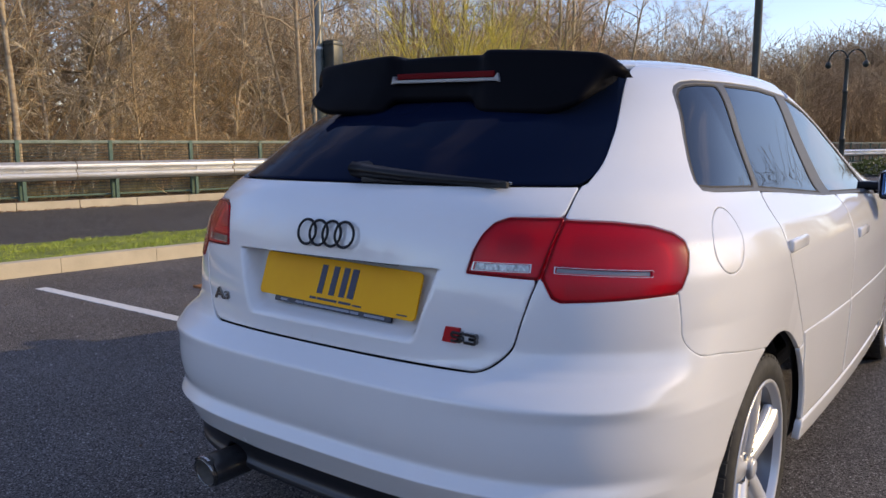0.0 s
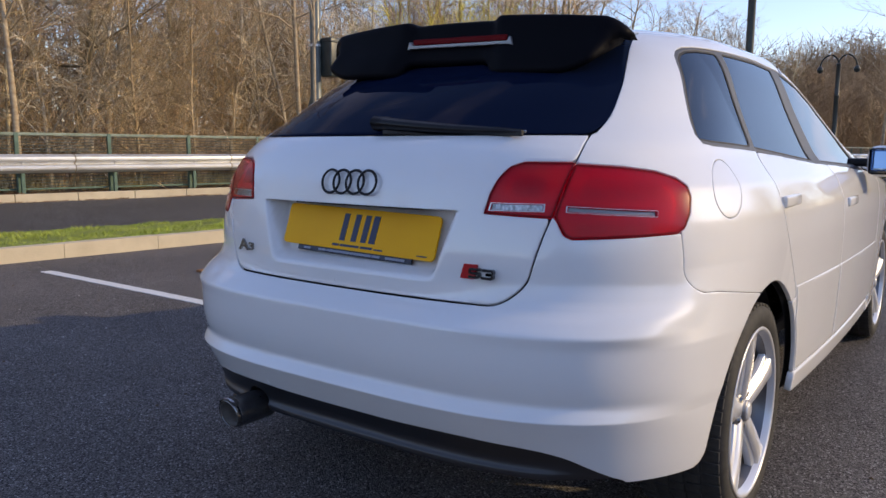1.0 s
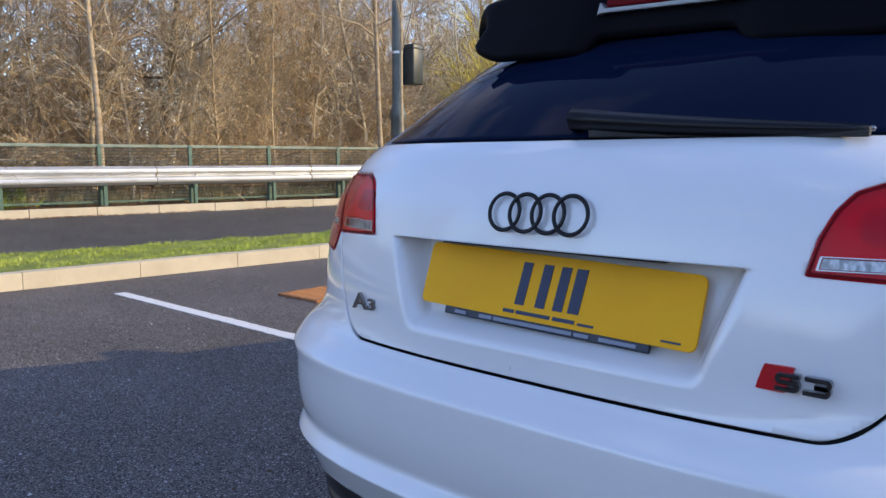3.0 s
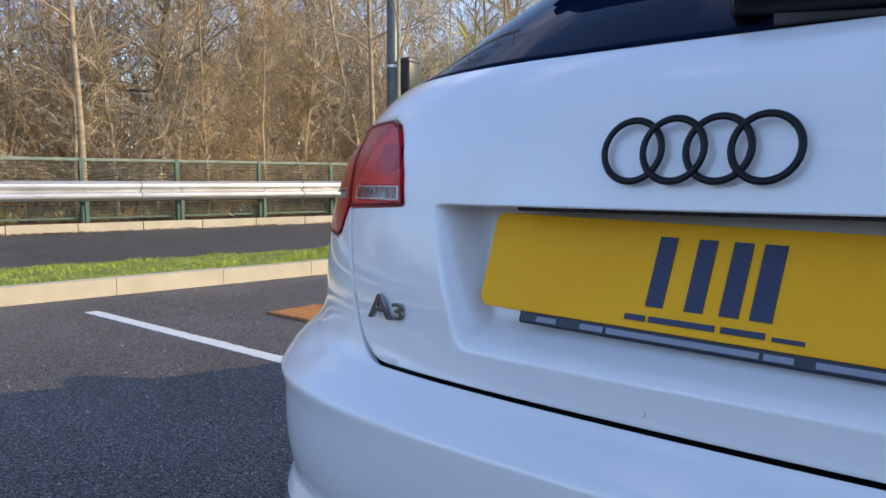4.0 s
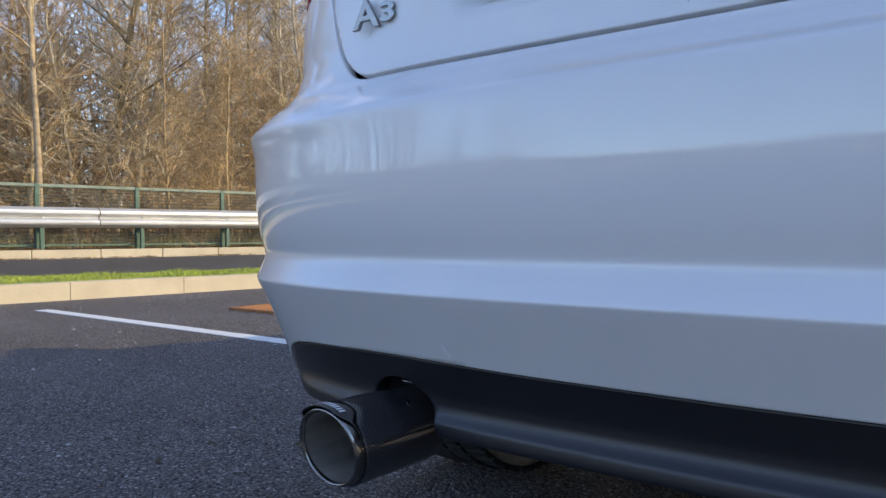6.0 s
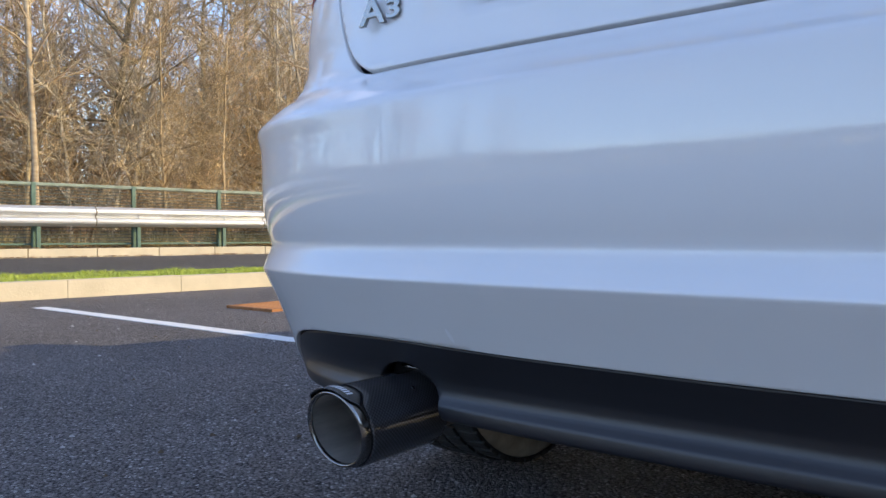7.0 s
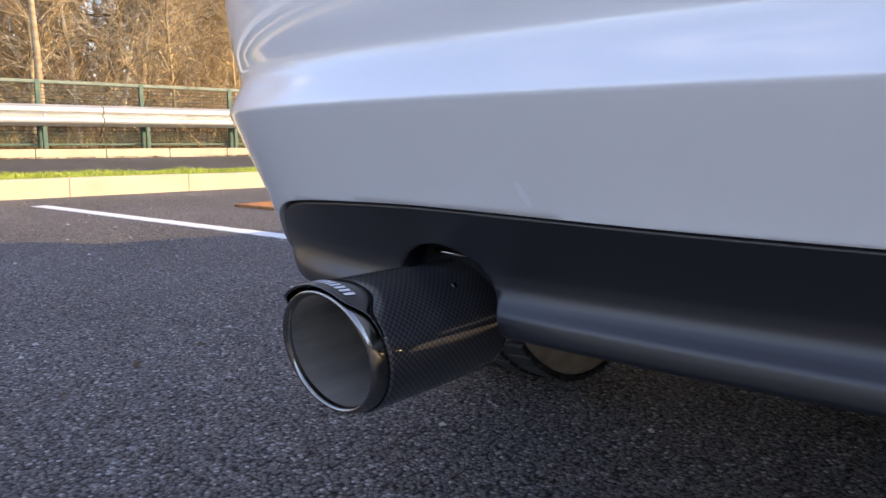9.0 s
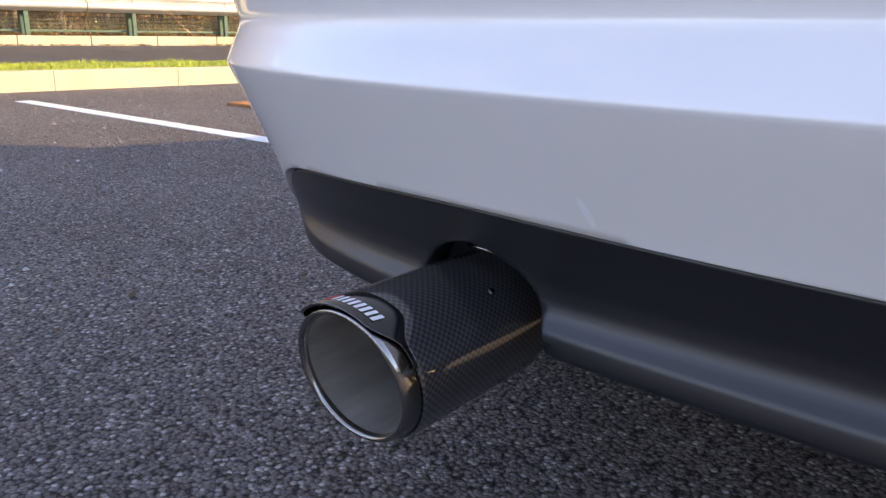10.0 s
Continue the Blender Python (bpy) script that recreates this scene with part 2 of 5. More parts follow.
def carbon():
    """Woven carbon under lacquer: a fine over-and-under check."""
    m = material("carbon weave", (.01, .01, .011), 0.42, coat=1.0, coat_rough=0.006)
    b = m.node_tree.nodes["Principled BSDF"]
    uv = add(m, "ShaderNodeTexCoord")
    check = add(m, "ShaderNodeTexChecker", Scale=1.0, Color1=(.003, .003, .004, 1), Color2=(.048, .049, .056, 1))
    wire(m, uv, "UV", check, "Vector")
    wire(m, check, "Color", b, "Base Color")
    b.inputs["Coat IOR"].default_value = 1.75
    return m


M["carbon"] = carbon()


# ---- mesh helpers ----
ORIGIN = {}


def mesh(name, verts, faces, mat, smooth=False):
    me = bpy.data.meshes.new(name)
    me.from_pydata([tuple(map(float, v)) for v in verts], [], [tuple(map(int, f)) for f in faces])
    me.materials.append(mat)
    if smooth:
        me.shade_smooth()
    me.update()
    return me


def bm_mesh(name, bm, mat, smooth=False):
    me = bpy.data.meshes.new(name)
    bmesh.ops.recalc_face_normals(bm, faces=bm.faces)
    bm.to_mesh(me)
    bm.free()
    me.materials.append(mat)
    if smooth:
        me.shade_smooth()
    return me


def thing(name, at=(0, 0, 0), label="", category="", group="", kind="", data=None):
    ob = new(name, data)
    ob.location = at
    ORIGIN[ob.name] = Vector(at)
    return tagged(ob, label, category, group, kind)


def part(name, me, parent, label="", at=None):
    """One mesh under a thing or a part. at: its own origin in the world; without it the mesh is in world places."""
    ob = new(name, me)
    here = Vector(at) if at is not None else Vector((0, 0, 0))
    ob.parent = parent
    ob.location = here - ORIGIN[parent.name]
    ORIGIN[ob.name] = here
    return tagged(ob, label)


def box(x0, x1, y0, y1, z0, z1, bevel=0.0, steps=2):
    bm = bmesh.new()
    bmesh.ops.create_cube(bm, size=1)
    for v in bm.verts:
        v.co = Vector(((x0 + x1) / 2 + v.co.x * (x1 - x0), (y0 + y1) / 2 + v.co.y * (y1 - y0), (z0 + z1) / 2 + v.co.z * (z1 - z0)))
    if bevel:
        bmesh.ops.bevel(bm, geom=bm.edges[:], offset=bevel, segments=steps, affect="EDGES", profile=0.5)
    return bm


def lathe(profile, axis="y", n=48, closed=False):
    """Turn (radius, along) pairs about an axis through the origin."""
    verts, faces = [], []
    k = len(profile)
    for i in range(n):
        a = 2 * math.pi * i / n
        for r, h in profile:
            c, s = r * math.cos(a), r * math.sin(a)
            verts.append({"y": (c, h, s), "x": (h, c, s), "z": (c, s, h)}[axis])
    for i in range(n):
        j = (i + 1) % n
        for p in range(k if closed else k - 1):
            q = (p + 1) % k
            faces.append((i * k + p, i * k + q, j * k + q, j * k + p))
    return verts, faces


def outline_solid(points, y0, y1, bevel=0.0):
    """A flat outline in x, z, made solid between two y."""
    bm = bmesh.new()
    f = bm.faces.new([bm.verts.new((x, y0, z)) for x, z in points])
    r = bmesh.ops.extrude_face_region(bm, geom=[f])
    bmesh.ops.translate(bm, verts=[v for v in r["geom"] if isinstance(v, bmesh.types.BMVert)], vec=(0, y1 - y0, 0))
    if bevel:
        bmesh.ops.bevel(bm, geom=bm.edges[:], offset=bevel, segments=2, affect="EDGES")
    return bm


def sweep(points, radius, sides=8, tip=None, name="tube", mat=None):
    """A round tube along a line of points."""
    t = Tubes()
    t.put(np.array(points, float), radius, radius if tip is None else tip, sides)
    return t.mesh(name, mat, True)


class Tubes:
    """Collects tapered tubes into one mesh."""

    def __init__(self):
        self.v, self.f, self.n = [], [], 0

    def put(self, p, r0, r1, sides):
        k = len(p)
        d = np.gradient(p, axis=0)
        d /= np.linalg.norm(d, axis=1)[:, None] + 1e-9
        ref = np.array((0.31, 0.22, 0.93)) if abs(d[0][2]) < 0.9 else np.array((1.0, 0.1, 0.0))
        a = np.cross(d, ref)
        a /= np.linalg.norm(a, axis=1)[:, None] + 1e-9
        b = np.cross(d, a)
        r = np.linspace(r0, r1, k)[:, None, None]
        ang = np.arange(sides) * 2 * np.pi / sides
        ring = p[:, None, :] + r * (np.cos(ang)[None, :, None] * a[:, None, :] + np.sin(ang)[None, :, None] * b[:, None, :])
        self.v.append(ring.reshape(-1, 3))
        i = np.arange(k - 1)[:, None] * sides + np.arange(sides)[None, :]
        j = np.arange(k - 1)[:, None] * sides + (np.arange(sides)[None, :] + 1) % sides
        self.f.append(np.stack([i, j, j + sides, i + sides], -1).reshape(-1, 4) + self.n)
        self.n += k * sides

    def mesh(self, name, mat, smooth=False):
        v, f = np.concatenate(self.v), np.concatenate(self.f)
        me = bpy.data.meshes.new(name)
        me.vertices.add(len(v))
        me.vertices.foreach_set("co", v.ravel())
        me.loops.add(f.size)
        me.loops.foreach_set("vertex_index", f.ravel().astype(np.int32))
        me.polygons.add(len(f))
        me.polygons.foreach_set("loop_start", np.arange(0, f.size, 4, dtype=np.int32))
        me.update(calc_edges=True)
        me.materials.append(mat)
        if smooth:
            me.shade_smooth()
        return me


# ---- ground, road, kerbs ----
def bow(y):
    """The far side of the road leans towards the car as it runs on."""
    return 0.165 * (y - 5.5)


def sheet(name, xa, xb, y0, y1, n, z, mat, z2=None):
    verts, faces = [], []
    for i in range(n + 1):
        y = y0 + (y1 - y0) * i / n
        verts += [(xa(y), y, z), (xb(y), y, z if z2 is None else z2)]
    for i in range(n):
        faces.append((2 * i, 2 * i + 1, 2 * i + 3, 2 * i + 2))
    return mesh(name, verts, faces, mat)


near_kerb = lambda y: -5.63 + 0.09 * (y - 1.5)
turf_edge = lambda y: -6.98 + 0.16 * (y - 3)
far_kerb = lambda y: -10.66 + bow(y)
fence_x = lambda y: -11.03 + bow(y)

thing("ground", data=mesh("ground", [(-900, -900, -.004), (900, -900, -.004), (900, 900, -.004), (-900, 900, -.004)], [(0, 1, 2, 3)], M["asphalt"]),
      label="dark asphalt ground of a car park with pale chippings", category="ground", kind="structure")
thing("road", data=sheet("road", far_kerb, turf_edge, -40, 75, 40, .155, M["road"], .02), label="grey asphalt road beyond the grass strip", category="road", kind="structure")
thing("verge", data=sheet("verge", lambda y: far_kerb(y) - 400, lambda y: far_kerb(y) - .125, -60, 300, 60, .275, M["earth"]), label="brown leaf-covered bank under the trees", category="ground", kind="structure")
thing("turf", data=sheet("turf", turf_edge, lambda y: near_kerb(y) - .12, -25, 22, 40, .112, M["turf"]), label="short green turf strip between car park and road", category="grass", kind="structure")
def ribbon_solid(name, xa, xb, y0, y1, n, z0, z1, mat):
    """A long low solid between two lines."""
    verts, faces = [], []
    for i in range(n + 1):
        y = y0 + (y1 - y0) * i / n
        verts += [(xa(y), y, z0), (xa(y), y, z1), (xb(y), y, z1), (xb(y), y, z0)]
    for i in range(n):
        for a in range(3):
            faces.append((4 * i + a, 4 * i + a + 1, 4 * i + a + 5, 4 * i + a + 4))
    return mesh(name, verts, faces, mat)


thing("turf_bank", data=ribbon_solid("turf_bank", turf_edge, lambda y: near_kerb(y) - .12, -25, 22, 40, -.003, .108, M["earth"]), label="earth under the turf strip", category="ground", kind="structure")


def kerb(name, line, y0, count, label, face, base_z):
    """A row of concrete kerb stones, each a piece of its own, with open joints."""
    length = .915
    base = thing(name, (line(y0), y0, base_z), label, "kerb", kind="structure")
    bm = box(-.0625, .0625, .0003, length - .0003, -.05, .13, .0007, 1)
    me = bm_mesh("kerb_stone", bm, M["kerb"])
    rng = random.Random(name)
    for i in range(count):
        y = y0 + i * length
        ob = part("kerb_stone", me, base, at=(line(y) - face * .0625, y, base_z + rng.uniform(-.003, .003)))
        ob.rotation_euler = (rng.uniform(-.001, .001), 0, -math.atan(line(1) - line(0)) + rng.uniform(-.001, .001))


kerb("kerb_near", near_kerb, -8 - 16 * .915, 50, "cream concrete kerb stones along the turf strip", 1, 0)
kerb("kerb_far", far_kerb, -6 - 30 * .915, 100, "cream concrete kerb stones on the far side of the road", 1, .155)

# bay marking: a painted line with ragged edges
rng = random.Random(4)
verts, faces = [], []
for i in range(121):
    x = -4.95 + i * .0375
    y0, y1 = 1.530 + rng.uniform(-.004, .004), 1.622 + rng.uniform(-.004, .004)
    verts += [(x, y0, -.004), (x, y0 + .002, -.0008), (x, y1 - .002, -.0008), (x, y1, -.004)]
faces = [(4 * i + a, 4 * i + a + 4, 4 * i + a + 5, 4 * i + a + 1) for i in range(120) for a in range(3)]
thing("bay_line", data=mesh("bay_line", verts, faces, M["line"]), label="worn white painted bay line on asphalt", category="road marking", kind="structure")


def drain_cover():
    """A rusty gully grating: frame and slanting bars."""
    d = thing("drain_cover", (-3.74, 2.55, .004), "rusty cast iron drain grating set in the asphalt", "drain cover")
    for x0, x1, y0, y1 in ((-.23, .23, -.23, -.19), (-.23, .23, .19, .23), (-.23, -.19, -.19, .19), (.19, .23, -.19, .19)):
        part("frame", bm_mesh("frame", box(x0, x1, y0, y1, -.02, .010, .003), M["iron"]), d, at=d.location)
    bar = bm_mesh("bar", box(-.012, .012, -.188, .188, -.02, .008, .003), M["iron"])
    for i in range(9):
        part("bar", bar, d, at=d.location + Vector((-.168 + .042 * i, 0, 0)))
    # black slab put in for the dark of the gully
    part("pit", bm_mesh("pit", box(-.189, .189, -.189, .189, -.03, -.012), M["shadow_gap"]), d, at=d.location)


drain_cover()

# loose chippings and leaf scraps on the asphalt
rng = random.Random(9)
tiny = {"chippings": ([], [], M["fleck"]), "leaf_scraps": ([], [], M["earth"])}
for i in range(560):
    verts, faces, _ = tiny["chippings" if i % 3 else "leaf_scraps"]
    x, y, r = rng.uniform(-5.2, 3.5), rng.uniform(-1.6, 6), rng.uniform(.003, .009) * (1 if i % 3 else 1.3)
    if rng.random() < .5:
        x = rng.uniform(-5.2, -1.0)
    k, turn = len(verts), rng.uniform(0, 6)
    for j in range(4):
        a = turn + j * 1.57 + rng.uniform(-.3, .3)
        verts.append((x + r * math.cos(a), y + r * math.sin(a), 0))
    verts.append((x, y, r * .7 if i % 3 else .006))
    faces += [(k, k + 1, k + 4), (k + 1, k + 2, k + 4), (k + 2, k + 3, k + 4), (k + 3, k, k + 4)]
for name, (verts, faces, mat) in tiny.items():
    thing(name, data=mesh(name, verts, faces, mat), label="pale stone chips scattered on the asphalt" if name == "chippings" else "small brown leaf scraps on the asphalt", category="litter", kind="stuff")

# grass blades
rng = np.random.default_rng(3)
n = 42000
y = rng.uniform(-3, 13, n)
lo, hi = turf_edge(y) + .02, near_kerb(y) - .13
x = lo + (hi - lo) * rng.uniform(0, 1, n)
clump = np.clip(.55 + .30 * np.sin(5.3 * x + 2.1 * np.sin(1.7 * y)) * np.sin(3.1 * y + 1.3) + .25 * np.sin(11 * x + 7 * y), .25, 1.3)
h, a, w = rng.uniform(.015, .062, n) * clump, rng.uniform(0, 6.28, n), rng.uniform(.0025, .0055, n)
lean = rng.normal(0, .030, (n, 2))
v = np.empty((n, 3, 3))
v[:, 0] = np.stack([x - w * np.cos(a), y - w * np.sin(a), np.full(n, .108)], 1)
v[:, 1] = np.stack([x + w * np.cos(a), y + w * np.sin(a), np.full(n, .108)], 1)
v[:, 2] = np.stack([x + lean[:, 0], y + lean[:, 1], .11 + h], 1)
thing("grass", data=mesh("grass", v.reshape(-1, 3), np.arange(3 * n).reshape(-1, 3), M["grass"]), label="short bright green grass on the strip", category="grass", kind="stuff")


def blades(name, label, category, mat, n, seed, spot, height, width, lean_by, base):
    """Countless thin upright blades, each a leaf-shaped pair of triangles."""
    r = np.random.default_rng(seed)
    x, y = spot(r, n)
    h, a, w = r.uniform(*height, n), r.uniform(0, 6.28, n), r.uniform(*width, n)
    tip = r.normal(0, lean_by, (n, 2))
    v = np.empty((n, 4, 3))
    for k, (side, up, along) in enumerate(((-.6, 0, 0), (1, .55, .35), (0, 1, 1), (-1, .55, .35))):
        v[:, k] = np.stack([x + side * w * np.cos(a) + tip[:, 0] * along, y + side * w * np.sin(a) + tip[:, 1] * along, base + h * up], 1)
    thing(name, data=mesh(name, v.reshape(-1, 3), np.arange(4 * n).reshape(-1, 4), mat), label=label, category=category, kind="stuff")


def fence_foot(r, n):
    y = np.repeat(r.uniform(-2, 14, n // 60), 60)[:n]
    y = np.concatenate([y, r.uniform(-2, 14, n - len(y))]) + r.normal(0, .09, n)
    return fence_x(y) - .10 - np.abs(r.normal(0, .22, n)), y


def ivy_spot(r, n):
    y = 2.55 + r.normal(0, .28, n)
    return fence_x(y) - .12 - np.abs(r.normal(0, .15, n)), y


blades("dry_grass", "tufts of straw-coloured dead grass at the foot of the fence", "grass", M["straw"], 9000, 61, fence_foot, (.10, .42), (.003, .007), .10, .27)
blades("green_weeds", "a patch of fresh green weeds under the crash barrier", "weeds", M["grass"], 1400, 62, ivy_spot, (.10, .52), (.012, .026), .09, .27)

# brown leaves blown along the far kerb
rng = random.Random(17)
verts, faces = [], []
for i in range(900):
    y = rng.choice((2.9, 3.6, 4.1, 5.2, 6.9, 8.4, 9.3)) + rng.gauss(0, .33) if i % 4 else rng.uniform(0, 14)
    across = rng.choice((1, 1, -1))
    x = far_kerb(y) + (abs(rng.gauss(.02, .07)) if across > 0 else -.07 - abs(rng.gauss(0, .05)))
    z = .158 if across > 0 else .287
    k, turn, r = len(verts), rng.uniform(0, 6), rng.uniform(.012, .03)
    for j in range(4):
        verts.append((x + r * math.cos(turn + j * 1.57) * (1 if j % 2 else .6), y + r * math.sin(turn + j * 1.57) * (1 if j % 2 else .6), z + rng.uniform(0, .022)))
    faces.append((k, k + 1, k + 2, k + 3))
thing("fallen_leaves", data=mesh("fallen_leaves", verts, faces, M["leaf"]), label="dry brown leaves blown against the far kerb", category="leaves", kind="stuff")

# ---- crash barrier and fence ----
def barrier():
    """W-section steel beams on posts, along the far kerb."""
    b = thing("crash_barrier", (far_kerb(0) - .20, 0, .275), "galvanised steel crash barrier with a corrugated beam", "barrier")
    prof = [(.0, .53), (.012, .535), (.075, .575), (.083, .60), (.083, .625), (.072, .645), (.018, .665), (.010, .68), (.018, .695), (.072, .715), (.083, .735), (.083, .76), (.075, .785), (.012, .825), (.0, .83)]
    verts, faces = [], []
    k = len(prof)
    for y in (0, 2.78):
        verts += [(px, y, pz) for px, pz in prof]
    for y in (0, 2.78):
        verts += [(px - .004, y, pz) for px, pz in prof]
    for i in range(k - 1):
        faces += [(i, i + 1, k + i + 1, k + i), (2 * k + i, 3 * k + i, 3 * k + i + 1, 2 * k + i + 1)]
    beam = mesh("beam", verts, faces, M["galvanised"])
    post = bm_mesh("barrier_post", box(-.07, -.006, -.028, .028, 0, .60, .006), M["green"])
    bolt = bm_mesh("bolt", box(.012, .030, -.018, .018, .662, .698, .007), M["galvanised"])
    turn = -math.atan(.165)
    for i in range(34):
        y = -6 + (i - 10) * 2.76
        x = far_kerb(y) - .20
        ob = part("beam", beam, b, at=(x + (.004 if i % 2 else 0), y, .075))
        ob.rotation_euler = (0, 0, turn)
    for i in range(69):
        y = 4.27 - 25 * 1.413 + i * 1.413
        for name, me, x, z in (("barrier_post", post, far_kerb(y) - .20, .27), ("bolt", bolt, far_kerb(y) - .20, .075)):
            p = part(name, me, b, at=(x, y, z))
            p.rotation_euler = (0, 0, turn)


def fence():
    """Green posts and rails with welded wire panels between them."""
    f = thing("fence", (fence_x(0), 0, .275), "green metal fence with wire mesh panels behind the crash barrier", "fence")
    gap = 1.432
    post = bm_mesh("post", box(-.03, .03, -.03, .03, 0, .975, .005), M["green"])
    rail = bm_mesh("top_rail", box(-.022, .022, 0, gap, .93, .975, .006), M["greenrail"])
    low = bm_mesh("low_rail", box(-.015, .015, 0, gap, .06, .09, .004), M["green"])
    t = Tubes()
    for i in range(17):
        z = .12 + i * .05
        t.put(np.array([(0, .03, z), (0, gap - .03, z)]), .0058, .0058, 4)
    for i in range(14):
        y = .05 + i * .0985
        t.put(np.array([(.005, y, .09), (.005, y, .93)]), .0022, .0022, 4)
    panel_mesh = t.mesh("wire_panel", M["wire"])
    turn = -math.atan(.165)
    step = gap * math.cos(turn)
    for i in range(75):
        y = 4.27 - 25 * step + i * step
        for name, me, z in (("post", post, .272), ("top_rail", rail, .272), ("low_rail", low, .272), ("wire_panel", panel_mesh, .272)):
            ob = part(name, me, f, at=(fence_x(y), y, z))
            ob.rotation_euler = (0, 0, turn)
            if name == "wire_panel":
                tagged(ob, kind="stuff")


barrier()
fence()


# ---- street furniture ----
def lamp_post(at, height, turn):
    """A dark post with collars and two swan-neck arms."""
    p = thing("street_lamp", at, "dark green street lamp with two swan-neck arms", "street lamp", "street lamps")
    v, f = lathe([(.0, 0), (.16, 0), (.16, .5), (.13, .58), (.115, .62), (.105, 1.3), (.125, 1.33), (.125, 1.40), (.098, 1.44), (.092, height - 2.2), (.11, height - 2.17), (.115, height - 2.12), (.09, height - 2.06), (.080, height - .9), (.09, height - .88), (.09, height - .84), (.03, height - .80), (.0, height - .78)], "z", 16)
    part("post", mesh("post", v, f, M["darkpole"], True), p, at=at)
    for s in (1, -1):
        c, q = math.cos(turn), math.sin(turn)
        line = []
        for i in range(13):
            a = math.pi * i / 12
            r, z = .34 * (1 - math.cos(a)), height - .85 + .38 * math.sin(a) + .42 * (1 - i / 12) * 0
            line.append((s * r * c, s * r * q, z + (.0 if i < 7 else -.02 * (i - 6))))
        arm = part("arm", sweep(line, .030, 8, name="arm", mat=M["darkpole"]), p, at=at)
        v, f = lathe([(.02, .06), (.06, .04), (.12, -.06), (.13, -.12), (.09, -.20), (.0, -.24)], "z", 16)
        end = Vector(at) + Vector((s * .68 * c, s * .68 * q, height - .97))
        part("lantern", mesh("lantern", v, f, M["darkpole"], True), arm, at=end)
    return p


lamp_post((-4.45, 34.0, 0), 5.45, .15)
lamp_post((-3.86, 18.2, 0), 8.2, .15)


def road_column(at):
    """A green steel lighting column on a stouter base, with a dark cabinet strapped to it."""
    p = thing("road_column", at, "dark green steel column with a dark cabinet strapped on", "pole")
    v, f = lathe([(.0, 0), (.17, 0), (.17, .12), (.145, .16), (.14, 1.50), (.165, 1.56), (.17, 1.62), (.155, 1.68), (.118, 1.80), (.110, 2.1), (.100, 8.5), (.0, 8.5)], "z", 24)
    part("column", mesh("column", v, f, M["column"], True), p, at=at)
    cab = part("cabinet", bm_mesh("cabinet", box(.07, .37, .06, .36, 2.20, 2.98, .03, 3), M["darkpole"], True), p, at=at)
    part("lid", bm_mesh("lid", box(.058, .382, .048, .372, 2.88, 2.92, .008), M["darkpole"]), cab, at=at)
    part("strap", mesh("strap", *lathe([(.108, 2.80), (.116, 2.80), (.116, 2.85), (.108, 2.85)], "z", 20, True), M["galvanised"]), p, at=at)


road_column((-10.13, 9.74, .27))


# ---- bare woodland ----
def grown(rng, start, way, length, n, sag, wob):
    """A wandering line of n points that starts along way."""
    p, d = [np.array(start, float)], np.array(way, float)
    for i in range(n - 1):
        d = d + rng.normal(0, wob, 3) + np.array((0, 0, sag))
        d /= np.linalg.norm(d)
        p.append(p[-1] + d * length / (n - 1))
    return np.array(p)


def side_way(rng, along, spread):
    d = along + rng.normal(0, spread, 3)
    return d / np.linalg.norm(d)


def tree_meshes(seed, height, girth, low, first, second, third, bark, twig, droop=.05, wander=.045, stout=1.0):
    """A bare tree: trunk with limbs in one mesh, fine crown of twigs in another."""
    rng = np.random.default_rng(seed)
    wood, fine = Tubes(), Tubes()
    trunk = grown(rng, (0, 0, -.1), (rng.normal(0, .05), rng.normal(0, .05), 1), height, 12, .03, wander)
    wood.put(trunk, girth, girth * .2, 8)
    for i in range(first):
        t = low + (1 - low) * (i + rng.random()) / first
        k = t * 11
        at = trunk[int(k)] + (trunk[min(int(k) + 1, 11)] - trunk[int(k)]) * (k % 1)
        a = rng.uniform(0, 6.28)
        rise = rng.uniform(.25, 1.1)
        way = np.array((math.cos(a), math.sin(a), rise))
        long = height * rng.uniform(.16, .30) * (1.15 - .6 * t)
        limb = grown(rng, at, way / np.linalg.norm(way), long, 6, droop, .14)
        wood.put(limb, girth * (.42 - .25 * t), girth * .05, 5)
        for j in range(second):
            q = rng.integers(1, 6)
            spray = grown(rng, limb[q], side_way(rng, limb[q] - limb[q - 1], .12), long * rng.uniform(.3, .6), 4, droop * .6, .2)
            fine.put(spray, (girth * .07 + .001) * stout, .0025 * stout, 3)
            for m in range(third):
                q2 = rng.integers(1, 4)
                shoot = grown(rng, spray[q2], side_way(rng, (spray[q2] - spray[q2 - 1]) * 1.5, .16), rng.uniform(.18, .5), 3, 0, .22)
                fine.put(shoot, .0036 * stout, .0016 * stout, 3)
    return wood.mesh("trunk", bark, True), fine.mesh("crown", twig)


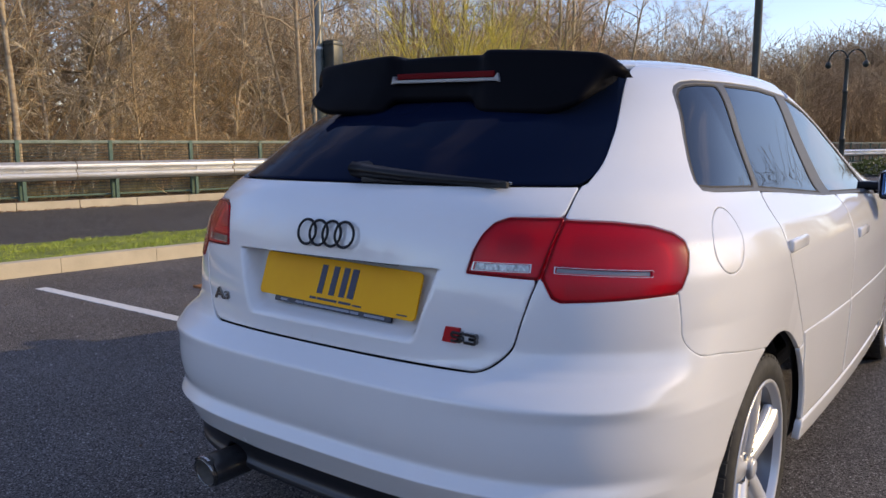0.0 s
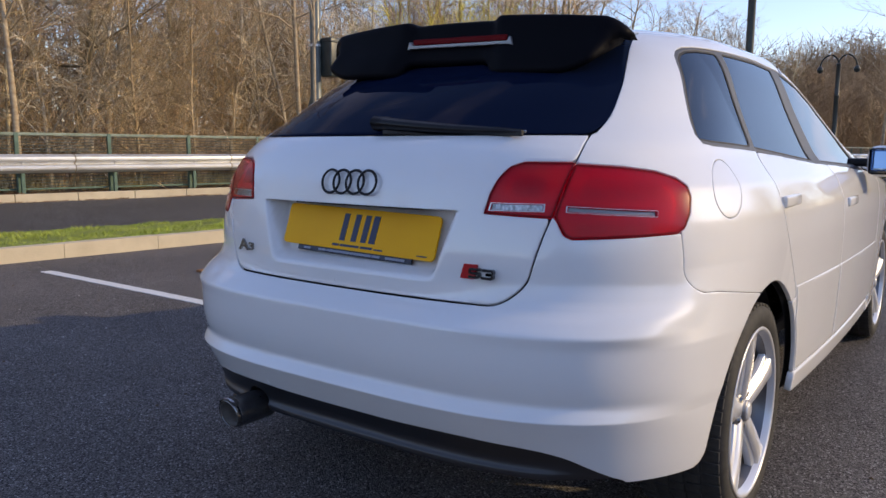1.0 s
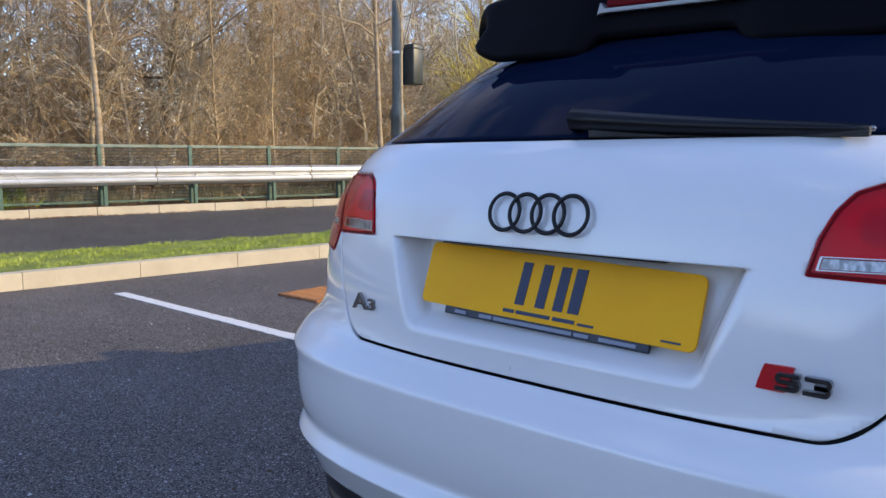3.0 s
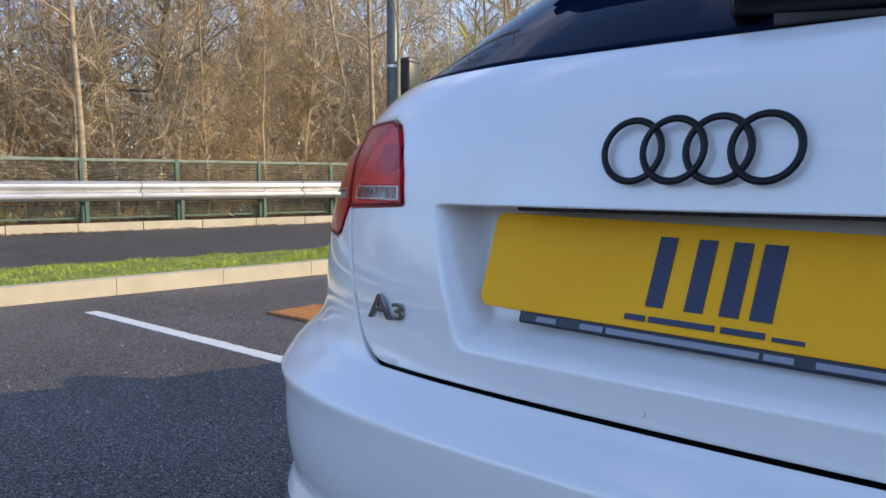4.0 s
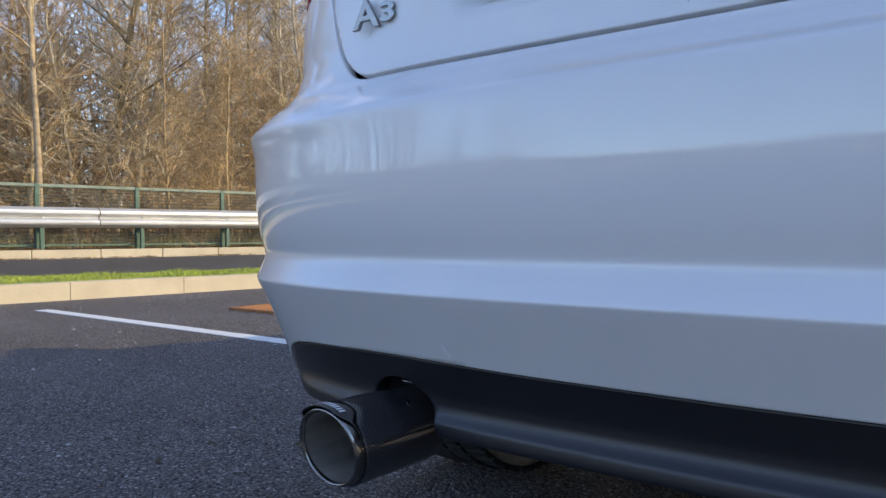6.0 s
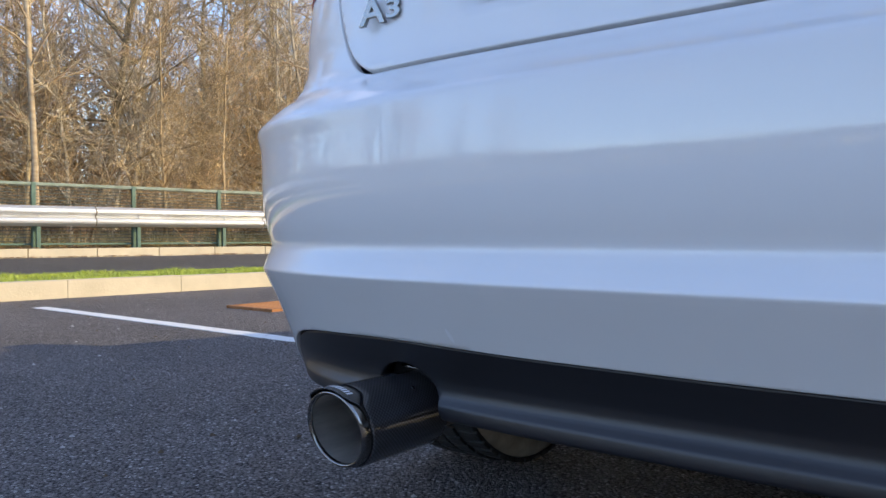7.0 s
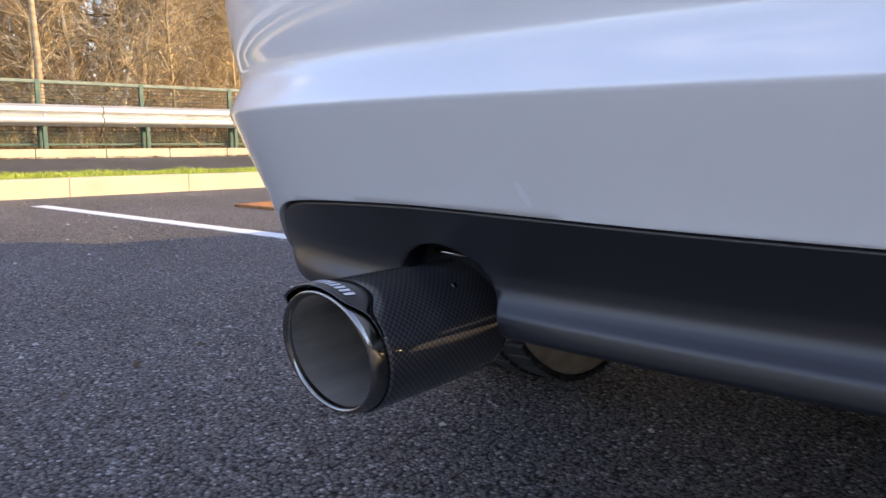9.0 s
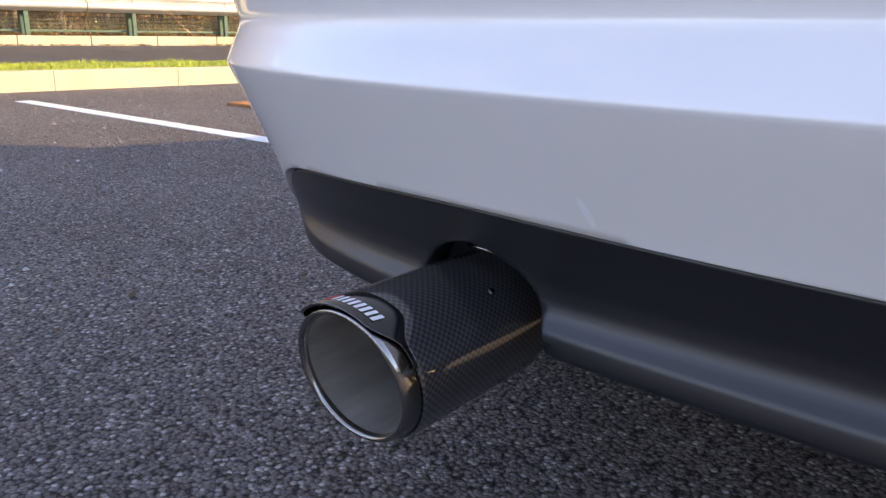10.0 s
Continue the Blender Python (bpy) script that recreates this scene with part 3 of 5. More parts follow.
def brush_mesh(seed, stems, height, reach, mat):
    """A tangle of arching canes with side shoots."""
    rng = np.random.default_rng(seed)
    t = Tubes()
    for i in range(stems):
        at = (rng.normal(0, reach * .5), rng.normal(0, reach * .5), -.05)
        way = np.array((rng.normal(0, .45), rng.normal(0, .45), 1.0))
        cane = grown(rng, at, way / np.linalg.norm(way), height * rng.uniform(.5, 1.2), 7, -.05, .16)
        t.put(cane, rng.uniform(.005, .012), .002, 3)
        for j in range(5):
            q = rng.integers(2, 7)
            t.put(grown(rng, cane[q], side_way(rng, cane[q] - cane[q - 1], .35), rng.uniform(.25, .9), 4, -.01, .22), .0045, .0016, 3)
    return t.mesh("canes", mat)


KINDS = [
    ("a slender bare tree with grey-brown twigs", tree_meshes(11, 7.5, .065, .12, 30, 6, 5, M["bark"], M["twig"])),
    ("a crooked bare tree with tan twigs", tree_meshes(12, 6.2, .050, .08, 34, 6, 5, M["bark"], M["twig"])),
    ("a bare sapling with reddish twigs", tree_meshes(13, 5.2, .036, .06, 32, 6, 5, M["bark"], M["twigred"])),
    ("a bare tree with a forked grey trunk", tree_meshes(14, 8.6, .085, .14, 30, 7, 5, M["bark"], M["twig"])),
    ("a thin bare sapling in a thicket", tree_meshes(15, 4.4, .028, .05, 30, 6, 6, M["twig"], M["twig"])),
    ("a bare tree with long arching branches, coloured sunlit pale", tree_meshes(17, 6.8, .055, .05, 34, 7, 3, M["palebark"], M["paletwig"], .015, .06, 2.1)),
    ("a straggling bare shrub with arching branches, coloured sunlit pale", tree_meshes(18, 4.6, .035, .03, 30, 7, 3, M["palebark"], M["paletwig"], -.02, .09, 2.3)),
    ("a bare birch with a pale tan trunk", tree_meshes(16, 9.5, .075, .30, 26, 7, 5, M["birch"], M["twigred"], -.02, .018)),
]
BRUSH = [brush_mesh(s, 46, h, r, m) for s, h, r, m in ((21, 1.9, .8, M["twig"]), (22, 1.5, .9, M["twigred"]), (23, 2.6, .7, M["twig"]))]


def plant_tree(kind, at, turn, size):
    label, (trunk, crown) = KINDS[kind]
    t = thing("tree", at, label, "tree", "bare trees of the wood")
    for name, me in (("trunk", trunk), ("crown", crown)):
        part(name, me, t, at=at)
    t.rotation_euler, t.scale = (0, 0, turn), (size, size, size)
    return t


rng = random.Random(31)
# the wood right behind the fence, thick and close
for i in range(88):
    y = -2 + 22 * (i + rng.random()) / 88
    deep = .9 + 8.5 * rng.random() ** 1.25
    if 11.5 < y < 17.2:
        deep += 2.2
    plant_tree(rng.choice((0, 1, 1, 2, 2, 3, 4, 4)), (fence_x(y) - deep, y, .27), rng.uniform(0, 6.28), rng.uniform(.8, 1.2))
# and on along the fence behind the car
for i in range(30):
    y = -30 + 28 * (i + rng.random()) / 30
    plant_tree(rng.choice((0, 1, 2, 3, 4)), (fence_x(y) - 1 - 6 * rng.random(), y, .27), rng.uniform(0, 6.28), rng.uniform(.8, 1.2))
# tall trees past the yellow bush, along the bend of the road
for i in range(76):
    y = 17.5 + 21 * (i + rng.random()) / 76
    plant_tree(rng.choice((0, 2, 3, 3, 7, 2)), (fence_x(y) - .9 - 7 * rng.random(), y, .27), rng.uniform(0, 6.28), rng.uniform(.8, 1.1) * (1 if y < 25 else .66))
# thinner to the far end of the road
for i in range(60):
    y = 19 + 70 * ((i + rng.random()) / 60) ** 1.1
    deep = 3 + 15 * rng.random()
    plant_tree(rng.choice((0, 1, 2, 3, 3, 7)), (fence_x(y) - deep, y, .27), rng.uniform(0, 6.28), rng.uniform(.55, .85))
# arching trees and shrubs at the wood's front, paled as sunlit highlights
for i in range(34):
    y = .5 + 15 * (i + rng.random()) / 34
    plant_tree(5 if i % 3 else 6, (fence_x(y) - 1.7 - 3.0 * rng.random(), y, .27), rng.uniform(0, 6.28), rng.uniform(.75, 1.15))
# pale trunks that stand out
plant_tree(7, (-11.95, 4.62, .27), 1.0, .8)
plant_tree(7, (-11.2, 10.35, .27), 2.6, .9)
plant_tree(7, (-3.05, 37.0, .1), 4.0, 1.05)
# a young tree on the turf strip
def young_tree(at):
    """A straight thin stem with steep side branches."""
    r = np.random.default_rng(41)
    stem, fine = Tubes(), Tubes()
    trunk = np.array([(.012 * math.sin(1.9 * h), .010 * math.sin(2.7 * h + 1), h) for h in np.linspace(-.05, 5.4, 16)])
    stem.put(trunk, .027, .006, 8)
    for i in range(16):
        k = 6 + i * .5
        root = trunk[int(k)] + (trunk[int(k) + 1] - trunk[int(k)]) * (k % 1)
        a = i * 2.4
        way = np.array((math.cos(a) * .42, math.sin(a) * .42, 1.0))
        limb = grown(r, root, way / np.linalg.norm(way), r.uniform(.7, 1.3), 6, .03, .10)
        stem.put(limb, .010, .003, 5)
        for j in range(4):
            q = r.integers(1, 6)
            fine.put(grown(r, limb[q], side_way(r, limb[q] - limb[q - 1], .12), r.uniform(.25, .55), 4, .02, .15), .0035, .0014, 3)
    t = thing("sapling", at, "a thin pale young tree on the turf strip", "tree")
    part("trunk", stem.mesh("trunk", M["birch"], True), t, at=at)
    part("crown", fine.mesh("crown", M["twig"]), t, at=at)


young_tree((-5.68, 5.37, .108))
for i in range(110):
    y = -2 + 24 * (i + rng.random()) / 110
    at = (fence_x(y) - 2.0 - 5 * rng.random() ** 1.4, y, .27)
    c = thing("bramble", at, "a tangle of bare arching brown canes", "shrub", "brambles under the trees", data=BRUSH[i % 3])
    c.rotation_euler = (0, 0, rng.uniform(0, 6.28))


def willow(at):
    """A round bush of upright yellow shoots."""
    r = np.random.default_rng(5)
    stem, fine = Tubes(), Tubes()
    for i in range(40):
        way = np.array((r.normal(0, .4), r.normal(0, .4), 1.0))
        limb = grown(r, (r.normal(0, .2), r.normal(0, .2), -.05), way / np.linalg.norm(way), r.uniform(3.0, 4.6), 6, .03, .1)
        stem.put(limb, .03, .008, 4)
        for j in range(45):
            q = r.integers(2, 6)
            fine.put(grown(r, limb[q], side_way(r, limb[q] - limb[q - 1], .3), r.uniform(.6, 1.7), 4, .03, .13), .007, .002, 3)
    t = thing("willow_bush", at, "yellow-green willow bush full of upright shoots", "shrub")
    part("trunk", stem.mesh("trunk", M["bark"]), t, at=at)
    part("crown", fine.mesh("crown", M["willow"]), t, at=at)


willow((fence_x(15.2) - 1.3, 15.2, .27))


def far_wood(name, line, height, count, seed, label, girth=1.0, spread=3.0):
    """Distant trees: an uneven band of countless upright stems and sprays."""
    r = np.random.default_rng(seed)
    t = Tubes()
    for i in range(count):
        u = r.random()
        x, y = line(u)
        x, y = x + r.normal(0, spread), y + r.normal(0, spread)
        top = height * (.55 + .35 * math.sin(u * 31) * math.sin(u * 11 + 1) + .35 * r.random())
        p = np.array([(x, y, 0), (x + r.normal(0, .3), y + r.normal(0, .3), top * .5), (x + r.normal(0, .8), y + r.normal(0, .8), top)])
        t.put(p, r.uniform(.03, .08) * girth, .012 * girth, 3)
        for j in range(5):
            q = p[1] + (p[2] - p[1]) * r.random()
            t.put(np.array([q, q + np.array((r.normal(0, 1.0), r.normal(0, 1.0), r.uniform(.4, 1.6)))]), .028 * girth, .010 * girth, 3)
    thing(name, data=t.mesh(name, M["far"]), label=label, category="woodland", kind="stuff")


far_wood("far_wood", lambda u: (-60 + 75 * u, 62 + 30 * u), 9.8, 15000, 1, "brown bare trees far off beyond the road")
far_wood("bend_wood", lambda u: (-17 + 9 * u, 30 + 42 * u), 6.2, 7000, 7, "dense brown bare wood along the bend of the road", .45, 1.6)
far_wood("deep_wood", lambda u: (-25 + 5 * u, -8 + 62 * u), 6.0, 1000, 2, "dark depths of the bare wood behind the fence")
# unseen scrub and trees, added to dim low sky and its reflections
far_wood("low_wood_behind", lambda u: (48 * math.cos(radians(-165 + 100 * u)), 48 * math.sin(radians(-165 + 100 * u))), 4.6, 2200, 4, "unseen low scrub added to close the horizon behind")
far_wood("wood_behind", lambda u: (62 * math.cos(radians(-66 + 62 * u)), 62 * math.sin(radians(-66 + 62 * u))), 9.0, 4600, 3, "unseen bare trees added to block low sky behind")
# unseen treeline, added to darken what the car's side mirrors
far_wood("wood_beside", lambda u: (58 * math.cos(radians(-4 + 78 * u)), 58 * math.sin(radians(-4 + 78 * u))), 12.5, 4200, 6, "unseen bare trees added for reflections on the sunny side")


def hedge(at, length, height, turn):
    r = np.random.default_rng(8)
    n = 5000
    c = np.stack([r.uniform(0, length, n), r.normal(0, .35, n), r.uniform(.05, height, n)], 1)
    c[:, 2] *= .75 + .25 * np.sin(c[:, 0] * 2.1) * np.sin(c[:, 0] * .7)
    e = r.normal(0, .05, (n, 3, 3))
    ob = thing("hedge", at, "low yellow-green hedge at the far end", "hedge", kind="stuff", data=mesh("hedge", (c[:, None, :] + e).reshape(-1, 3), np.arange(3 * n).reshape(-1, 3), M["hedge"]))
    ob.rotation_euler = (0, 0, turn)


hedge((-6, 30, 0), 9, .75, .1)


# ---- the car ----
def curve(table):
    """Smooth line through a few (position, value) pairs."""
    xs, ys = np.array([p[0] for p in table], float), np.array([p[1] for p in table], float)
    h = np.diff(xs)
    d = np.diff(ys) / h
    m = np.zeros(len(xs))
    m[0], m[-1] = d[0], d[-1]
    for i in range(1, len(xs) - 1):
        if d[i - 1] * d[i] > 0:
            a, b = 2 * h[i] + h[i - 1], h[i] + 2 * h[i - 1]
            m[i] = (a + b) / (a / d[i - 1] + b / d[i])

    def value(x):
        x = np.clip(np.asarray(x, float), xs[0], xs[-1])
        i = np.clip(np.searchsorted(xs, x) - 1, 0, len(xs) - 2)
        t = (x - xs[i]) / h[i]
        return (2 * t**3 - 3 * t**2 + 1) * ys[i] + (t**3 - 2 * t**2 + t) * h[i] * m[i] + (3 * t**2 - 2 * t**3) * ys[i + 1] + (t**3 - t**2) * h[i] * m[i + 1]
    return value


# the skin: tail line, half width, where the sides begin, squareness of the corners, and nose, by height
REAR = curve([(.16, .06), (.20, .0), (.24, -.045), (.29, -.070), (.355, -.100), (.404, -.1275), (.4200, -.1366), (.4228, -.1380), (.4244, -.1384), (.4262, -.1378), (.4290, -.1360), (.440, -.1280), (.448, -.1218), (.454, -.1187), (.459, -.1182), (.466, -.1198), (.48, -.1241), (.50, -.1279), (.52, -.1303), (.547, -.1315), (.575, -.1313), (.598, -.1307), (.6060, -.1301), (.6110, -.1287), (.6150, -.1258), (.6190, -.1211), (.638, -.0950), (.653, -.074), (.661, -.069), (.74, -.067), (.82, -.058), (.87, -.050), (.92, -.042), (.98, -.022), (1.02, .008), (1.043, .040), (1.06, .066), (1.12, .160), (1.20, .295), (1.26, .400), (1.31, .485), (1.345, .56), (1.37, .66), (1.39, .82), (1.405, 1.02), (1.42, 1.55)])
WIDE = curve([(.16, .80), (.20, .845), (.28, .868), (.36, .876), (.48, .8825), (.60, .887), (.75, .890), (.84, .882), (.90, .862), (.926, .849), (.934, .842), (.97, .810), (1.0, .785), (1.06, .750), (1.15, .703), (1.27, .645), (1.32, .612), (1.345, .588), (1.37, .53), (1.39, .44), (1.405, .32), (1.42, .02)])
MID = curve([(.16, .8), (1.0, .8), (1.1, .95), (1.3, 1.2), (1.36, 1.3), (1.42, 1.6)])
POW = curve([(.16, 3.55), (.38, 3.58), (.52, 3.68), (.58, 3.68), (.62, 3.85), (.645, 3.9), (.68, 3.4), (.72, 3.2), (.95, 3.2), (1.05, 3.2), (1.2, 3.5), (1.35, 3.0), (1.42, 2.2)])
NOSE = curve([(.16, 3.9), (.30, 4.06), (.55, 4.13), (.70, 4.08), (.80, 3.90), (.90, 3.35), (.96, 2.95), (1.0, 2.78), (1.2, 2.34), (1.33, 2.02), (1.38, 1.90), (1.42, 1.70)])


def flank(y):
    """The sides' slight barrel in plan."""
    return 1 - .03 * np.clip(1.8 - y, 0, 1.0) ** 2 - .022 * np.clip(y - 1.8, 0, 3) ** 2


def plan(z):
    """Right half of the car's outline at height z: x, y and length along it from the middle of the tail."""
    yr, w, yc, p, yn = float(REAR(z)), float(WIDE(z)), float(MID(z)), float(POW(z)), float(NOSE(z))
    th = np.linspace(0, np.pi / 2, 300)
    x, y = w * np.sin(th) ** (2 / p), yc - (yc - yr) * np.cos(th) ** (2 / p)
    x[0] = 0
    yf = max(yn - (.75 if z < .95 else .5), yc + .02)
    ys = np.linspace(yc, yf, 60)[1:]
    tf = np.linspace(0, np.pi / 2, 100)[1:]
    xf, yy = w * np.maximum(np.cos(tf), 0) ** (2 / 2.8), yf + (yn - yf) * np.sin(tf) ** (2 / 2.8)
    X, Y = np.concatenate([x, np.full(len(ys), w), xf]), np.concatenate([y, ys, yy])
    X = X * flank(Y)
    return X, Y, np.concatenate([[0], np.cumsum(np.hypot(np.diff(X), np.diff(Y)))])

WHEEL_Y, WHEEL_Z, BASE = .655, .315, 2.578
SEAM = curve([(.60, .462), (.68, .486), (.716, .501), (.772, .519), (.868, .551), (.974, .580), (1.016, .586), (1.06, .584)])


def seam_side(s, z):
    """Distance from the middle of the tailgate, whose lower corners sit a little to one side."""
    return np.abs(s - .0065 * np.clip((.82 - z) / .10, 0, 1))


GLASS_EDGE = curve([(1.03, .592), (1.084, .600), (1.148, .582), (1.284, .507), (1.33, .487)])
DOOR_LINE = curve([(.55, .945), (.60, .928), (.66, .888), (.76, .812), (.85, .770), (.92, .766), (1.012, .828)])


def both(a, b, r=0.0):
    """Inside of two bounds, with the corner between them rounded."""
    if not r:
        return np.maximum(a, b)
    return np.hypot(np.maximum(a + r, 0), np.maximum(b + r, 0)) + np.minimum(np.maximum(a + r, b + r), 0) - r


def shape(pts, u, v):
    """Signed distance to a closed outline, negative inside."""
    d, inside = np.full(np.shape(u), 1e9), np.zeros(np.shape(u), bool)
    for (x0, y0), (x1, y1) in zip(pts, pts[1:] + pts[:1]):
        ex, ey = x1 - x0, y1 - y0
        t = np.clip(((u - x0) * ex + (v - y0) * ey) / (ex * ex + ey * ey), 0, 1)
        d = np.minimum(d, np.hypot(u - x0 - t * ex, v - y0 - t * ey))
        cross = ((y0 > v) != (y1 > v)) & (u < (x1 - x0) * (v - y0) / (y1 - y0 + 1e-12) + x0)
        inside ^= cross
    return np.where(inside, -d, d)


LAMP_DROP = .004
LAMP_OUT = [(.584, .981), (.690, .975), (.776, .965), (.835, .950), (.866, .933), (.878, .908), (.874, .872), (.860, .840), (.842, .829), (.705, .822), (.598, .818), (.580, .826), (.556, .866)]
LAMP_IN = [(.394, .868), (.405, .915), (.420, .950), (.440, .974), (.470, .985), (.583, .985), (.551, .862)]
LAMP_OUT = [(a, b - LAMP_DROP) for a, b in LAMP_OUT]
LAMP_IN = [(a, b - LAMP_DROP) for a, b in LAMP_IN]
WINDOWS = [(.446, 1.024), (.440, 1.046), (.535, 1.154), (.618, 1.240), (.650, 1.268), (.688, 1.288), (.735, 1.301), (.80, 1.308), (1.0, 1.312), (1.30, 1.316), (1.62, 1.300), (1.80, 1.262), (1.94, 1.212), (2.12, 1.110), (2.30, .975), (2.32, .935), (1.40, .966), (.826, 1.006), (.50, 1.018)]


def plate_dent(x, y, z, s):
    """How far the tailgate is pushed in round the number plate."""
    a = np.abs(x)
    top = np.clip((.868 - z) / .005, 0, 1)
    side_at = .266 + .048 * np.clip((z - .72) / .15, 0, 1)
    side = np.clip((side_at - a) / .030 + .5, 0, 1)
    side = side * side * (3 - 2 * side)
    rise = np.clip((z - .704) / .030, 0, 1)
    deep = (.050 + .17 * np.clip(z - .750, -.02, .2)) * rise * rise * (3 - 2 * rise)
    return top * side * deep


def skin(zs, s0, s1, ds, sign=1, push=0.0, dent=None):
    """The skin as a grid: places, outward normals and length s, for heights zs."""
    n = int(math.ceil((s1 - s0) / ds)) + 1
    s = np.linspace(s0, s1, n)
    P = np.empty((len(zs), n, 3))
    for j, z in enumerate(zs):
        X, Y, L = plan(z)
        q = np.minimum(np.abs(s), L[-1])
        P[j, :, 0], P[j, :, 1], P[j, :, 2] = np.interp(q, L, X) * np.sign(s + 1e-12), np.interp(q, L, Y), z
    S = np.broadcast_to(s, P.shape[:2])
    zn = np.asarray(zs, float)
    if zn.min() < .745 and zn.max() > .585:
        # the shelf over the bumper melts into the wing beyond the corners
        ends = []
        for z in (.585, .745):
            X, Y, L = plan(z)
            q = np.minimum(np.abs(s), L[-1])
            ends.append(np.stack([np.interp(q, L, X) * np.sign(s + 1e-12), np.interp(q, L, Y)], 1))
        k = np.clip((zn - .585) / .16, 0, 1)[:, None, None]
        w = np.clip((np.abs(s) - .78) / .18, 0, 1)
        w = (w * w * (3 - 2 * w))[None, :, None] * ((zn > .585) & (zn < .745))[:, None, None]
        P[..., :2] = P[..., :2] * (1 - w) + (ends[0][None] * (1 - k) + ends[1][None] * k) * w
    for again in (0, 1):
        N = np.cross(np.gradient(P, axis=1), np.gradient(P, axis=0))
        N /= np.linalg.norm(N, axis=2)[..., None] + 1e-12
        if again == 0 and (push or dent):
            d = np.full(P.shape[:2], push)
            Q = P + N * d[..., None]
            if dent:
                Q[..., 1] += dent(P[..., 0], P[..., 1], P[..., 2], S)
            P = Q
        elif again == 0:
            break
    if sign < 0:
        P, N = P * (-1, 1, 1), N * (-1, 1, 1)
    return P, N, S


def clip(name, P, N, f, mat, depth=.012, lip=.0012, flip=False):
    """A panel: the part of the grid where f is negative, cut clean at its edge, with a rounded lip and a turned-in flange."""
    rows, cols = f.shape
    verts, norms, index, faces = [], [], {}, []

    def at_grid(j, i):
        k = ("g", j, i)
        if k not in index:
            index[k] = len(verts)
            verts.append(P[j, i])
            norms.append(N[j, i])
        return index[k]

    def at_edge(a, b):
        k = ("e",) + (a + b if a < b else b + a)
        if k not in index:
            fa, fb = f[a], f[b]
            t = fa / (fa - fb)
            index[k] = len(verts)
            verts.append(P[a] + (P[b] - P[a]) * t)
            norms.append(N[a] + (N[b] - N[a]) * t)
        return index[k]

    inside = f < 0
    any_in = inside[:-1, :-1] | inside[1:, :-1] | inside[:-1, 1:] | inside[1:, 1:]
    for j, i in zip(*np.nonzero(any_in)):
        ring = ((j, i), (j, i + 1), (j + 1, i + 1), (j + 1, i))
        poly = []
        for a, b in zip(ring, ring[1:] + ring[:1]):
            if inside[a]:
                poly.append(at_grid(*a))
            if inside[a] != inside[b]:
                poly.append(at_edge(a, b))
        poly = [p for k, p in enumerate(poly) if p != poly[k - 1]]
        if len(poly) > 2:
            faces.append(tuple(poly))
    verts, norms = [np.array(v) for v in verts], [np.array(v) / (np.linalg.norm(v) + 1e-12) for v in norms]
    used = {}
    for fc in faces:
        for a, b in zip(fc, fc[1:] + fc[:1]):
            used[(a, b)] = used.get((a, b), 0) + 1
    border = [(a, b) for (a, b) in used if (b, a) not in used]
    if depth:
        out = {}
        for a, b in border:
            e = verts[b] - verts[a]
            for k in (a, b):
                o = np.cross(e, norms[k])
                out[k] = out.get(k, 0) + o / (np.linalg.norm(o) + 1e-12)
        ring1, ring2 = {}, {}
        for k, o in out.items():
            o = o / (np.linalg.norm(o) + 1e-12)
            p = verts[k]
            ring1[k] = len(verts)
            verts.append(p + o * lip - norms[k] * lip)
            ring2[k] = len(verts)
            verts.append(p + o * lip - norms[k] * depth)
        for a, b in border:
            faces.append((b, a, ring1[a], ring1[b]))
            faces.append((ring1[b], ring1[a], ring2[a], ring2[b]))
    if flip:
        faces = [fc[::-1] for fc in faces]
    return mesh(name, verts, faces, mat, True)


car = thing("car", (0, 1.9, 0), "white five-door hatchback with tinted windows and a black roof spoiler", "car")
GAP = .0032


def arch(y, z, r=.350, front=False):
    """Distance outside the round of a wheel arch (negative within it)."""
    c = WHEEL_Y + (BASE if front else 0)
    return np.hypot(y - c, z - WHEEL_Z) - r


def rows(z0, z1, dz, *fine):
    """Heights from z0 to z1, closer together in the given bands."""
    z = [z0]
    while z[-1] < z1 - 1e-6:
        d = dz
        for a, b, c in fine:
            if a <= z[-1] < b:
                d = c
        z.append(min(z[-1] + d, z1))
    return np.array(z)


# tailgate with the plate recess
zs = rows(.64, 1.07, .008, (.855, .885, .002))
P0, N0, S0 = skin(zs, -.62, .62, .008)
P, N, S = skin(zs, -.62, .62, .008, dent=plate_dent)
x, z, s = P0[..., 0], P0[..., 2], np.abs(S0)
f = both(both(seam_side(S0, z) - SEAM(z) + GAP, .658 + .02 * x * x + GAP - z, .068), z - 1.040)
f = both(f, -(shape(LAMP_IN, s, z) - .002))
tailgate = part("tailgate", clip("tailgate", P, N, f, M["paint"]), car)

# rear bumper: below the tailgate, round the corners under the lamps, to the wheel arches
BUMPER_TOP = [(-1, .860), (.206, .860)] + [(.206 + .056 * (1 - math.cos(radians(q))), .745 - .056 * math.sin(radians(q))) for q in range(0, 91, 9)] + [(.30, .687), (.66, .635), (.66, .1), (3, .1), (3, 1.6), (-1, 1.6)]
DOORS = [(float(DOOR_LINE(q)), float(q)) for q in np.linspace(.58, 1.0, 14)] + [(.85, 1.03), (.95, 1.07), (2.7, 1.07), (2.7, .2), (.80, .2), (.80, .56)]
VALANCE = curve([(0, .351), (.15, .352), (.35, .355), (.48, .351), (.545, .346), (.605, .333), (.66, .306), (.705, .282), (.74, .267)])
